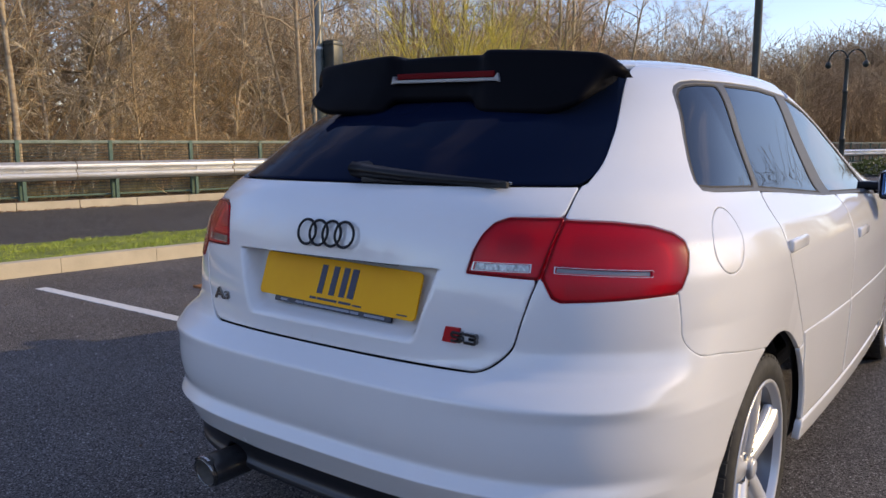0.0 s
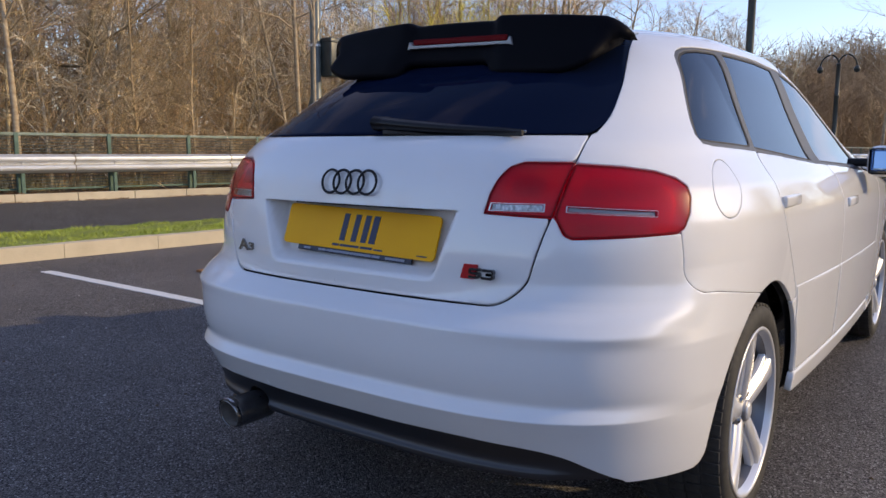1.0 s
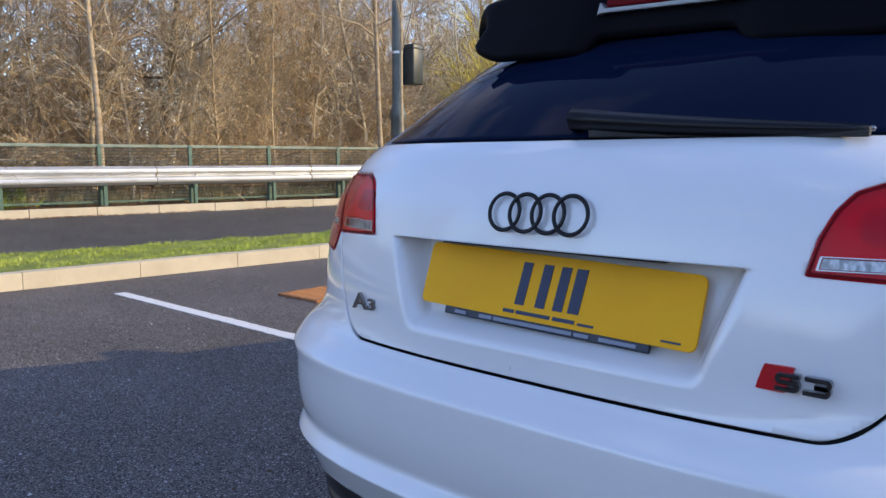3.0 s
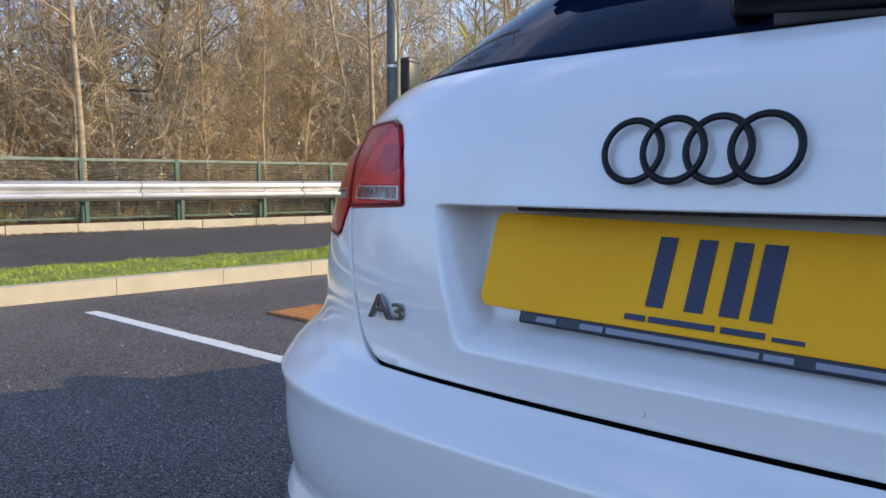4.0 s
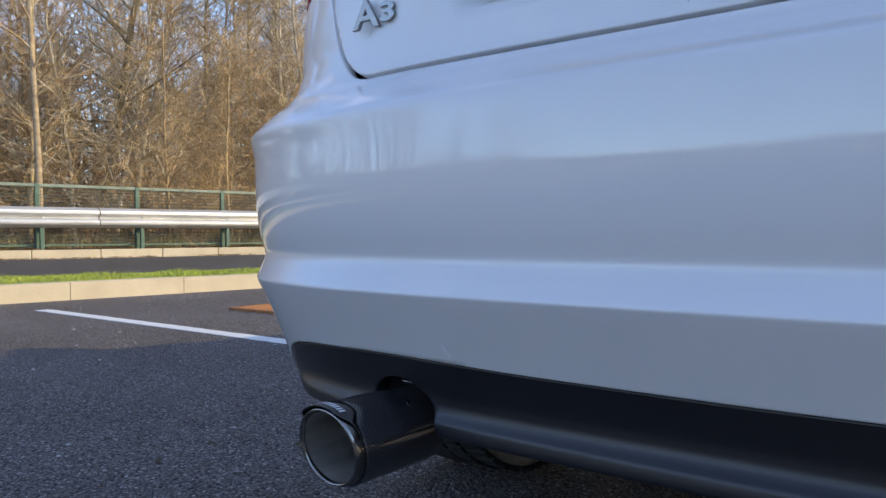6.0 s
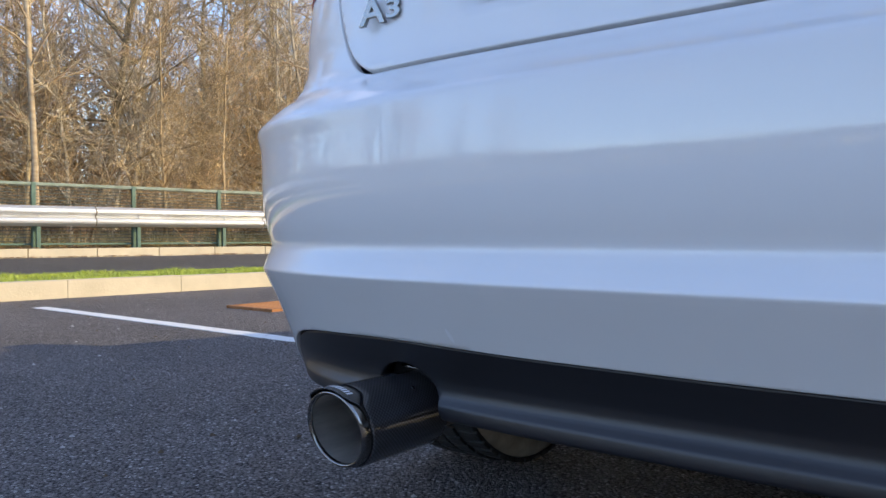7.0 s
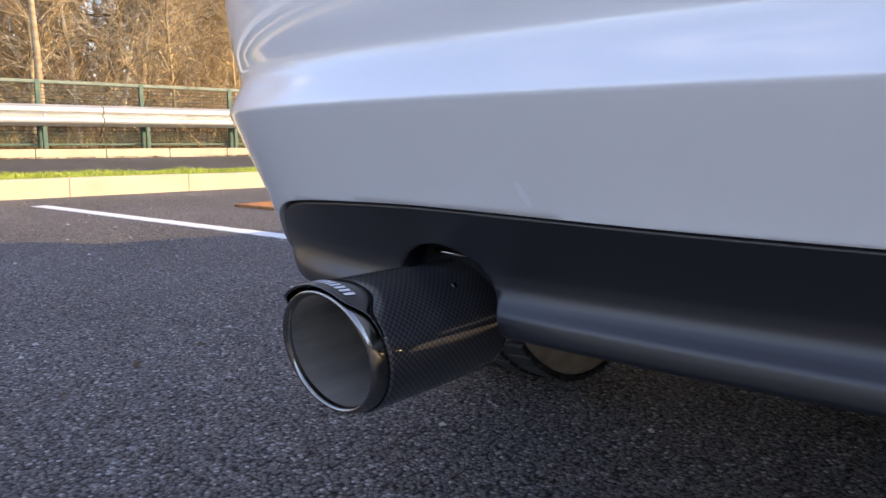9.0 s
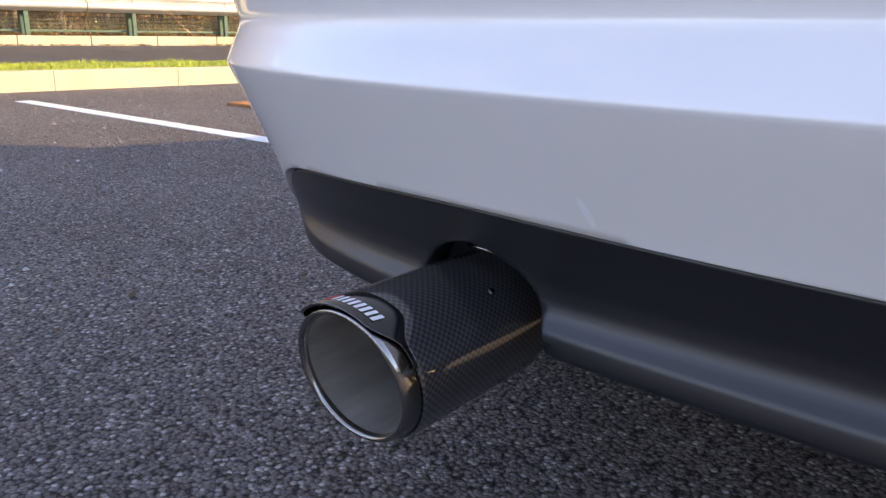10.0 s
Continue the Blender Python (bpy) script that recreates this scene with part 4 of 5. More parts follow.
PLAIN = curve([(.24, -.045), (.29, -.070), (.355, -.100), (.42, -.122), (.50, -.128), (.56, -.1315)])


def fold_fade(x, y, z, s):
    """The pressed step runs out round the corners."""
    k = np.clip((np.abs(s) - .78) / .22, 0, 1)
    return np.where((z > .36) & (z < .55), (PLAIN(z) - REAR(z)) * k * k * (3 - 2 * k), 0)


zs = rows(.245, .86, .0055, (.40, .475, .003), (.58, .67, .004), (.417, .433, .0007), (.602, .622, .0010))
P, N, S = skin(zs, -1.5, 1.5, .0065, dent=fold_fade)
x, y, z, s = np.abs(P[..., 0]), P[..., 1], P[..., 2], np.abs(S)
under_tail = both(seam_side(S, z) - SEAM(z) - GAP, .658 + .02 * x * x - GAP - z, .068)
f = both(-under_tail, .0013 - shape(BUMPER_TOP, y, z))
f = both(f, -(shape(LAMP_OUT, s, z) - .0025))
f = both(f, z - .862)
f = both(f, y - 1.0)
f = both(f, both(-arch(y, z), np.where(s < .74, VALANCE(s) + .0015 - z, .265 - z), .045))
bumper = part("rear_bumper", clip("rear_bumper", P, N, f, M["paint"], .012, .0007), car)

# black valance under the bumper: a hollow with a lip that flares out at the bottom
LIP = curve([(.24, -.0800), (.268, -.0800), (.2715, -.0840), (.2745, -.0862), (.279, -.0866), (.2845, -.0861), (.2868, -.0852), (.2895, -.0830), (.293, -.0802), (.297, -.0780), (.303, -.0768), (.310, -.0775), (.320, -.0812), (.335, -.0890), (.36, -.103)])


def flare(x, y, z, s):
    return (LIP(z) - REAR(z)) * np.clip(1 - .35 * np.abs(s), .3, 1) * (1 - np.clip((np.abs(s) - .54) / .16, 0, 1) ** 2 * (3 - 2 * np.clip((np.abs(s) - .54) / .16, 0, 1)))


zs = rows(.24, .38, .0017, (.269, .300, .0008))
P, N, S = skin(zs, -.80, .80, .008, push=-.0035, dent=flare)
z, s = P[..., 2], np.abs(S)
zr = np.broadcast_to(zs[:, None], z.shape)
f = both(zr - np.where(s < .74, VALANCE(s) - .0035, .25), .2710 + .02 * np.clip(s - .5, 0, 1) - zr)
f = both(f, -(np.hypot(P[..., 0] + .352, zr - .270) - .0575))
f = both(f, s - .715)
valance = part("valance", clip("valance", P, N, f, M["valance"], .02, .0012), car, "satin black plastic rear valance")

# quarter panels, doors, lamps and panes of both sides
for side in (1, -1):
    flip = side < 0
    zs = rows(.245, 1.345, .0055)
    P, N, S = skin(zs, .42, 1.95, .0055, side)
    x, y, z, s = np.abs(P[..., 0]), P[..., 1], P[..., 2], S
    seam = np.where(z < 1.043, SEAM(z) + GAP - s, GLASS_EDGE(z) + .002 - s)
    f = both(seam, GAP - shape(DOORS, y, z))
    f = both(f, -(shape(LAMP_OUT, s, z) - .0025))
    f = both(f, shape(BUMPER_TOP, y, z) + .0013)
    f = both(f, -arch(y, z))
    f = both(f, -shape(WINDOWS, y, z))
    f = both(f, y - 1.62)
    cap = np.hypot((s - 1.026) / .065, (z - .918) / .067) * .066 - .066
    f = both(f, -(cap - .0024))
    part("quarter_panel", clip("quarter_panel", P, N, f, M["paint"], .012, .0006, flip=flip), car)
    fcap = cap + .0012
    part("fuel_flap", clip("fuel_flap", P, N, fcap, M["paint"], .008, .001, flip=flip), car)

    # doors
    P, N, S = skin(rows(.27, 1.03, .009), 1.25, 3.35, .010, side)
    y, z = P[..., 1], P[..., 2]
    belt = shape(WINDOWS, y, z)
    f = both(both(shape(DOORS, y, z) + GAP, y - 1.565 + GAP), both(.335 - z, z - 1.03))
    f = both(both(f, -belt), .002 - arch(y, z, .350))
    f = both(f, z - (1.046 - .052 * y + .0))
    rear_door = part("rear_door", clip("rear_door", P, N, f, M["paint"], flip=flip), car)
    f = both(both(1.565 + GAP - y, y - 2.62 + GAP), both(.335 - z, z - 1.03))
    f = both(both(f, -belt), z - (1.046 - .052 * y + .0))
    front_door = part("front_door", clip("front_door", P, N, f, M["paint"], flip=flip), car)
    # raised lower half of the doors
    P, N, S = skin(rows(.33, .64, .010), 1.25, 3.35, .012, side, push=.0026)
    y, z = P[..., 1], P[..., 2]
    band = both(.342 - z, z - (.612 - .012 * (y - .95)))
    for owner, a, b in ((rear_door, DOOR_LINE(z) + .010, 1.555), (front_door, 1.575, 2.605)):
        f = both(both(both(band, a - y), y - b), .006 - arch(y, z, .352))
        part("door_moulding", clip("door_moulding", P, N, f, M["paint"], .006, .0025, flip=flip), owner)
    # sill
    P, N, S = skin(rows(.235, .34, .008), 1.2, 3.2, .02, side, push=.004)
    y, z = P[..., 1], P[..., 2]
    f = both(both(.272 - z, z - .328), both(.004 - arch(y, z), .004 - arch(y, z, front=True)))
    f = both(f, both(.9 - y, y - 3.0))
    part("sill", clip("sill", P, N, f, M["paint"], .02, .003, flip=flip), car)
    # front wing and nose
    P, N, S = skin(rows(.245, .99, .012), 2.9, 5.6, .02, side)
    y, z = P[..., 1], P[..., 2]
    f = both(both(2.62 + GAP - y, .25 - z), -arch(y, z, front=True))
    f = both(f, z - .985)
    part("front_wing", clip("front_wing", P, N, f, M["paint"], flip=flip), car)

    # grey frame round the side windows, then the panes
    P, N, S = skin(rows(.93, 1.33, .0032), .60, 3.1, .0042, side, push=-.003)
    y, z = P[..., 1], P[..., 2]
    dlo = shape(WINDOWS, y, z)
    quarter = both(dlo + .011, y - (.808 + .38 * (z - 1.014)), .02)
    back = both(dlo + .010, both(.838 + .44 * (z - 1.014) - y, y - (1.398 + .25 * (z - .968))))
    front = both(dlo + .010, both(1.535 + .16 * (z - .968) - y, y - 2.24))
    f = both(dlo + .001, -np.minimum(np.minimum(quarter, back), front) + .001)
    part("window_frame", clip("window_frame", P, N, f, M["trim"], .010, .002, flip=flip), car, "grey window surround")
    for name, field in (("quarter_window", quarter), ("rear_door_window", back), ("front_door_window", front)):
        Q, R, _ = skin(rows(.93, 1.33, .0032), .60, 3.1, .0042, side, push=-.006)
        pane = part(name, clip(name, Q, R, field, M["tinted"], 0, flip=flip), car, "dark tinted glass")
        ring = both(field - .001, -(field + .005))
        Q, R, _ = skin(rows(.93, 1.33, .0032), .60, 3.1, .0042, side, push=-.0045)
        part("seal", clip("seal", Q, R, ring, M["rubber"], 0, flip=flip), pane, "black rubber seal")

    # rear lamps: a cell-lined housing under a red lens
    for name, pts, s0, s1 in (("rear_lamp", LAMP_OUT, .52, .92), ("tailgate_lamp", LAMP_IN, .36, .62)):
        zs = rows(.81, .995, .003, (.855, .898, .0012))
        P, N, S = skin(zs, s0, s1, .004, side, push=-.022)
        back_field = shape(pts, S, P[..., 2]) - .004
        lamp = part(name, clip(name, P, N, back_field, M["housing"], 0, flip=flip), car, "red rear lamp cluster with a clear strip")
        P, N, S = skin(zs, s0, s1, .003, side, push=.0015)
        s, z = S, P[..., 2]
        field = shape(pts, s, z) + .0012
        if name == "rear_lamp":
            field = both(field, -both(both(.582 - s, s - .783), np.abs(z - .8785 + .012 * (s - .58) / .25) - .0062))
        else:
            field = both(field, -both(both(.410 - s + .2 * (z - .885), s - .530), np.abs(z - .8805) - .0085))
        part("lens", clip("lens", P, N, field, M["lens"], .010, .002, flip=flip), lamp, "glossy red lens")
        Q, R, _ = skin(zs, s0, s1, .004, side, push=-.012)
        s, z = _, Q[..., 2]
        if name == "rear_lamp":
            slope = .012 * (s - .58) / .25
            bar = both(both(.578 - s, s - .790), np.abs(z - .8785 + slope) - .0075)
            upper = both(both(.612 - s, s - .806), both(.902 + .2 * slope - z, z - .950 + 1.1 * slope), .014)
            lower = both(both(.606 - s, s - .770), both(.8265 - z, z - .848), .010)
            cells = (("light_bar", bar, "greybar", -.003), ("lamp_cell", upper, "dull", -.015), ("lamp_cell", lower, "dull", -.015))
        else:
            strip = both(both(.405 - s + .2 * (z - .885), s - .536), np.abs(z - .8805) - .0105)
            upper = both(both(.452 - s, s - .520), both(.908 - z, z - .950), .014)
            cells = (("reversing_strip", strip, "prism", -.005), ("lamp_cell", upper, "dull", -.015))
        for cname, cf, mat, sunk in cells:
            Q, R, _ = skin(zs, s0, s1, .004, side, push=sunk)
            part(cname, clip(cname, Q, R, cf, M[mat], .008, .001, flip=flip), lamp)
        Q, R, T = skin(zs, s0, s1, .0022, side, push=.0022)
        zz = Q[..., 2]
        rim = shape(pts, T, zz)
        part("lens_edge", clip("lens_edge", Q, R, both(rim + .0014, -(rim + .0052)), M["brakelens"], 0, flip=flip), lamp, "dark red moulded lens edge")
        if name == "rear_lamp":
            slope = .012 * (T - .58) / .25
            frame_field = both(both(.579 - T, T - .786), np.abs(zz - .8785 + slope) - .0072)
            hole = both(both(.5815 - T, T - .7845), np.abs(zz - .8785 + slope) - .0060)
        else:
            frame_field = both(both(.408 - T + .2 * (zz - .885), T - .533), np.abs(zz - .8805) - .0090)
            hole = both(both(.411 - T + .2 * (zz - .885), T - .530), np.abs(zz - .8805) - .0076)
            part("strip_lens", clip("strip_lens", Q, R, hole, M["lensclear"], 0, flip=flip), lamp)
        part("strip_edge", clip("strip_edge", Q, R, both(frame_field, -hole), M["clear"], 0, flip=flip), lamp)

# roof and pillars over the windows, with the front glass
P, N, S = skin(np.concatenate([rows(1.30, 1.38, .008), rows(1.384, 1.4196, .003)]), -3.2, 3.2, .02)
y, z = P[..., 1], P[..., 2]
f = both(1.3453 - z, z - 1.4195)
part("roof", clip("roof", P, N, f, M["paint"], .01), car)
X, Y, L = plan(1.4195)
pick = sorted(set(range(0, len(X), 3)) | {len(X) - 1})
verts = [(X[k], Y[k], 1.4193) for k in pick] + [(-X[k], Y[k], 1.4193) for k in pick[::-1]]
part("roof_crown", mesh("roof_crown", verts, [tuple(range(len(verts)))], M["paint"]), car)
for side in (1, -1):
    P, N, S = skin(rows(.95, 1.345, .010), 1.6, 4.2, .012, side)
    y, z = P[..., 1], P[..., 2]
    L = 1.95 + .62 * np.clip((1.30 - z) / .33, -.3, 1)
    f = both(both(-shape(WINDOWS, y, z), 1.55 - y), both(z - 1.345, .965 - z))
    f = both(f, y - L - .08)
    part("front_pillar", clip("front_pillar", P, N, f, M["paint"], flip=side < 0), car)
P, N, S = skin(rows(.97, 1.345, .012), -4.2, 4.2, .015)
y, z = P[..., 1], P[..., 2]
f = both(1.95 + .62 * np.clip((1.30 - z) / .33, -.3, 1) + .08 - y, both(z - 1.345, .99 - z))
part("windscreen", clip("windscreen", P, N, f, M["tinted"], 0), car, "windscreen glass")

# added black shell: dark of the joints and behind the glass, put in as colour
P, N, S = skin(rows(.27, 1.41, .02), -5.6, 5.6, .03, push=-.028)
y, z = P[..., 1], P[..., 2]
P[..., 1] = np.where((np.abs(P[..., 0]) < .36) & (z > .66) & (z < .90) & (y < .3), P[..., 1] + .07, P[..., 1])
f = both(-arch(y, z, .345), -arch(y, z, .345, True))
part("inner_shell", clip("inner_shell", P, N, f, M["shadow_gap"], 0), car, "added black shell, dark of joints and cabin")
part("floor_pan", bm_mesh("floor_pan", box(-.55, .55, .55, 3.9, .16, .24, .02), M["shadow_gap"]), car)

# its navy is painted sky reflection over dark tint
# rear window
zs = rows(1.03, 1.34, .008)
P, N, S = skin(zs, -.66, .66, .010, push=-.003)
z, s = P[..., 2], np.abs(S)
f = both(both(s - GLASS_EDGE(z) + .001, 1.0425 + .004 - z, .032), z - 1.335)
part("rear_window", clip("rear_window", P, N, f, M["privacy"], .004, .001), car, "tinted rear window, reflected navy sky put into its colour")


def wheel(at, side):
    """A dished five-spoke alloy wheel with its tyre."""
    hub_v, hub_f = lathe([(.0, -.012), (.026, -.013), (.030, -.016), (.031, -.024), (.052, -.026), (.062, -.034), (.066, -.060), (.16, -.075), (.165, -.095), (.0, -.095)], "x", 40)
    w = part("wheel", mesh("wheel", hub_v, hub_f, M["alloyshade"], True), car, "silver five-spoke alloy wheel with a black tyre", at=at)
    tyre = [(.226, -.012), (.232, -.001), (.250, .006), (.270, .007), (.287, .001), (.2945, -.012), (.297, -.035), (.2975, -.09), (.2975, -.14), (.2965, -.19), (.291, -.212), (.278, -.226), (.255, -.232), (.234, -.222), (.226, -.21)]
    part("tyre", mesh("tyre", *lathe(tyre, "x", 64), M["rubber"], True), w, "black low-profile tyre", at=at)
    part("inner_sidewall", mesh("inner_sidewall", *lathe([(.228, -.2235), (.240, -.2265), (.256, -.2345), (.274, -.2305), (.287, -.2185)], "x", 56), M["dusty"], True), w, "dusty inner tyre wall, tan lightened for bounced light", at=at)
    centre = bm_mesh("tread_block", box(-.018, .018, -.0138, .0138, .295, .302, .0015), M["rubber"])
    shoulder = bm_mesh("tread_block", box(-.021, .021, -.0128, .0128, .293, .301, .0015), M["rubber"])
    for v in shoulder.vertices:
        v.co.z -= .25 * max(0, abs(v.co.x) - .008)
    for i in range(56):
        for xx in (-.024, -.070, -.112, -.154, -.200):
            outer = xx in (-.024, -.200)
            g = part("tread_block", shoulder if outer else centre, w, at=Vector(at) + Vector((xx, 0, 0)))
            g.rotation_euler = (2 * math.pi * (i + (0 if outer else .5 if xx == -.112 else .25)) / 56, 0, 0)
    barrel = [(.2150, -.016), (.210, -.030), (.204, -.050), (.200, -.10), (.208, -.19), (.229, -.215)]
    part("barrel", mesh("barrel", *lathe(barrel, "x", 72), M["barrel"], True), w, "inner barrel, shade put into its grey", at=at)
    rim = [(.231, -.002), (.2345, .001), (.233, .004), (.227, .005), (.223, .001), (.2195, -.007), (.2150, -.016)]
    part("rim", mesh("rim", *lathe(rim, "x", 72), M["alloy"], True), w, "silver alloy rim", at=at)
    # a spoke: broad, with crisp edges, dished towards the hub and flared where it meets the rim
    sv, sf = [], []
    ts = np.linspace(0, 1, 15)
    for t in ts:
        r = .026 + .197 * t
        half = .032 + .007 * t + .020 * t**7
        face = -.022 + .018 * t**1.4 + .006 * math.sin(t * 3.14)
        deep = .040 - .010 * t
        for q, lift in ((-1.05, -deep), (-1, -.016), (-.93, -.0135), (-.70, -.0105), (-.62, -.0090), (-.54, -.0010), (0, .0004), (.54, -.0010), (.62, -.0090), (.70, -.0105), (.93, -.0135), (1, -.016), (1.05, -deep)):
            sv.append((face + lift, q * half, r))
    for i in range(len(ts) - 1):
        for j in range(12):
            sf.append((i * 13 + j, i * 13 + j + 1, i * 13 + j + 14, i * 13 + j + 13))
    spoke = mesh("spoke", sv, sf, M["alloy"], True)
    for i in range(5):
        k = part("spoke", spoke, w, at=at)
        k.rotation_euler = (2 * math.pi * i / 5 + .05, 0, 0)
    cap = mesh("centre_cap", *lathe([(.0, -.0075), (.020, -.0085), (.0245, -.011), (.0245, -.017)], "x", 28), M["alloy"], True)
    part("centre_cap", cap, w, at=at)
    bolt = mesh("wheel_bolt", *lathe([(.0, -.022), (.008, -.022), (.010, -.026), (.010, -.044)], "x", 8), M["steel"])
    for i in range(5):
        a = 2 * math.pi * (i + .5) / 5 + .05
        part("wheel_bolt", bolt, w, at=Vector(at) + Vector((0, -.046 * math.sin(a), .046 * math.cos(a))))
    disc = mesh("brake_disc", *lathe([(.07, -.105), (.14, -.105), (.14, -.125), (.07, -.125)], "x", 40, True), M["steel"], False)
    part("brake_disc", disc, w, at=at)
    if side < 0:
        w.rotation_euler = (0, 0, math.pi)
    return w


for yw in (WHEEL_Y, WHEEL_Y + BASE):
    for side in (1, -1):
        wheel(Vector((side * .832, yw, .3015)), side)
    # wheel housings
    for side in (1, -1):
        v, fcs = lathe([(.352, .80), (.352, .56), (.03, .56)], "x", 48)
        fcs = [q for q in fcs if sum(v[k][2] for k in q) > .0]
        kept = sorted({k for q in fcs for k in q})
        v, fcs = [v[k] for k in kept], [tuple(kept.index(k) for k in q) for q in fcs]
        part("wheel_housing", mesh("wheel_housing", [(side * a, b + yw, c + WHEEL_Z) for a, b, c in v], fcs, M["shadow_gap"], True), car)


def spoiler():
    """A deep roof spoiler: two wings that reach further down, a notched middle and a brake lamp."""
    n = 81
    xs = np.linspace(-.532, .526, n)
    sections = []
    for xv in xs:
        a = abs(xv)
        wing = np.clip((a - .135) / .035, 0, 1)
        wing = wing * wing * (3 - 2 * wing)
        end = np.clip((a - .455) / .093, 0, 1)
        back = .398 - .018 * wing + .16 * a * a + .055 * end**2.2
        top = 1.374 + .012 * wing - .10 * a * a - .070 * end**2.4
        foot = 1.250 - .036 * wing + .095 * np.clip((a - .36) / .18, 0, 1)**2
        soft = np.clip((a - .10) / .11, 0, 1)
        lean = .368 - .043 * soft * soft * (3 - 2 * soft) + .9 * max(0, a - .30)**2 + .13 * end**1.5
        xf = xv * (1 - (.21 if xv < 0 else .09) * end)
        if xv < 0:
            foot += .022 * end**2
        foot = min(foot, top - .02)
        deep = back + .10
        e2 = np.clip((a - .40) / .12, 0, 1)
        y0, z0 = .66 + .1 * a, 1.352 - .14 * a * a
        y1, z1 = .52 + .1 * a, top - .004
        y0, z0 = y0 + (back + .045 - y0) * e2, z0 + (top - .014 - z0) * e2
        y1, z1 = y1 + (back + .032 - y1) * e2, z1 + (top - .007 - z1) * e2
        sections.append([(xv, y0, z0), (xv, y1, z1), (xv, back + .02, top + .002), (xv, back + .006, top - .001), (xv, back, top - .008), (xv, back - .002, top - .02), (xv * (1 - (.11 if xv < 0 else .02) * end), back * .8 + lean * .2 - .002, (top + foot) / 2), (xf, lean + .003, foot + .018), (xf, lean + .006, foot + .005), (xf, lean + .013, foot), (xf, lean + .05 - .025 * e2, foot + .018 - .012 * e2), (xf, lean + .10 - .065 * e2, foot + .045 - .03 * e2)])
    k = len(sections[0])
    verts = [(a, b, c - .026 * a) for s in sections for a, b, c in s]
    faces = [(i * k + j, i * k + j + 1, (i + 1) * k + j + 1, (i + 1) * k + j) for i in range(n - 1) for j in range(k - 1)]
    faces += [tuple(range(k)), tuple(range((n - 1) * k, n * k))]
    bm = bmesh.new()
    bv = [bm.verts.new(v) for v in verts]
    for fc in faces:
        bm.faces.new([bv[i] for i in fc])
    sp = part("spoiler", bm_mesh("spoiler", bm, M["spoiler"], True), car, "satin black roof spoiler with two deeper wings")
    def canted(bm):
        for v in bm.verts:
            v.co = Vector((v.co.x * .92 + .036, v.co.y, v.co.z - .026 * v.co.x))
        return bm
    part("brake_lamp", bm_mesh("brake_lamp", canted(box(-.178, .178, .372, .41, 1.311, 1.327, .003)), M["brakelens"]), sp, "dark red high brake lamp")
    bm = outline_solid([(-.20, 1.297), (-.192, 1.322), (-.180, 1.309), (.180, 1.309), (.192, 1.322), (.20, 1.297), (.186, 1.301), (-.186, 1.301)], .368, .40, .0015)
    part("lamp_surround", bm_mesh("lamp_surround", canted(bm), M["trim2"]), sp, "silver brake lamp surround")


spoiler()


def wiper():
    """Rear wiper: pivot cap, tapering arm cover, blade."""
    r = lambda z: float(REAR(z))
    arm_v, arm_f = [], []
    m = 12
    for i in range(m):
        t = i / (m - 1)
        xx = .0 + .43 * t
        zz = 1.074 - .026 * t - .004 * math.sin(t * 3.1)
        yy = r(1.06) + .12 * xx * xx - .018 - .004 * math.sin(3.14 * t)
        hgt = .0125 * (1 - t) ** .7 + .0060
        for dy, dz in ((-.014, -.3), (-.018, .1), (-.012, .6), (.0, 1.0), (.004, .0), (.0, -1.0), (-.008, -.8)):
            arm_v.append((xx, yy + dy * (1 - .5 * t), zz + dz * hgt))
    for i in range(m - 1):
        for j in range(7):
            arm_f.append((i * 7 + j, i * 7 + (j + 1) % 7, (i + 1) * 7 + (j + 1) % 7, (i + 1) * 7 + j))
    arm_f += [tuple(range(7)), tuple(range((m - 1) * 7, m * 7))[::-1]]
    w = part("wiper", mesh("wiper", arm_v, arm_f, M["plastic"], True), car, "black plastic rear wiper")
    bm = box(.035, .435, -.006, .006, -.008, .006, .003)
    for v in bm.verts:
        v.co = Vector((v.co.x, v.co.y + r(1.052) + .12 * v.co.x**2 - .008, v.co.z + 1.052 - .014 * v.co.x))
    part("blade", bm_mesh("blade", bm, M["rubber"]), w)
    v, fcs = lathe([(.0, -.005), (.003, -.004), (.0042, .0), (.003, .004), (.0, .005)], "x", 16)
    part("tip", mesh("tip", [(a + .434, b + r(1.06) + .012, c + 1.049) for a, b, c in v], fcs, M["steel"], True), w, "bright metal wiper tip")
    v, fcs = lathe([(.0, -.028), (.012, -.028), (.019, -.018), (.021, .02)], "y", 24)
    part("pivot", mesh("pivot", [(a + .004, b + .08, c + 1.072) for a, b, c in v], fcs, M["plastic"], True), w)


wiper()


def lettering(name, text, size, at, tilt, mat, depth, parent, stretch=1.0, label="", bold=.0005):
    c = bpy.data.curves.new(name, "FONT")
    c.body, c.size, c.extrude, c.bevel_depth, c.offset = text, size, depth, .0006, bold
    ob = new(name, c)
    me = bpy.data.meshes.new_from_object(ob.evaluated_get(bpy.context.evaluated_depsgraph_get()))
    bpy.data.objects.remove(ob)
    me.transform(Matrix.Diagonal((stretch, 1, 1, 1)))
    me.materials.clear()
    me.materials.append(mat)
    o = part(name, me, parent, label, at=at)
    o.rotation_euler = (radians(90 - tilt), 0, 0)
    return o


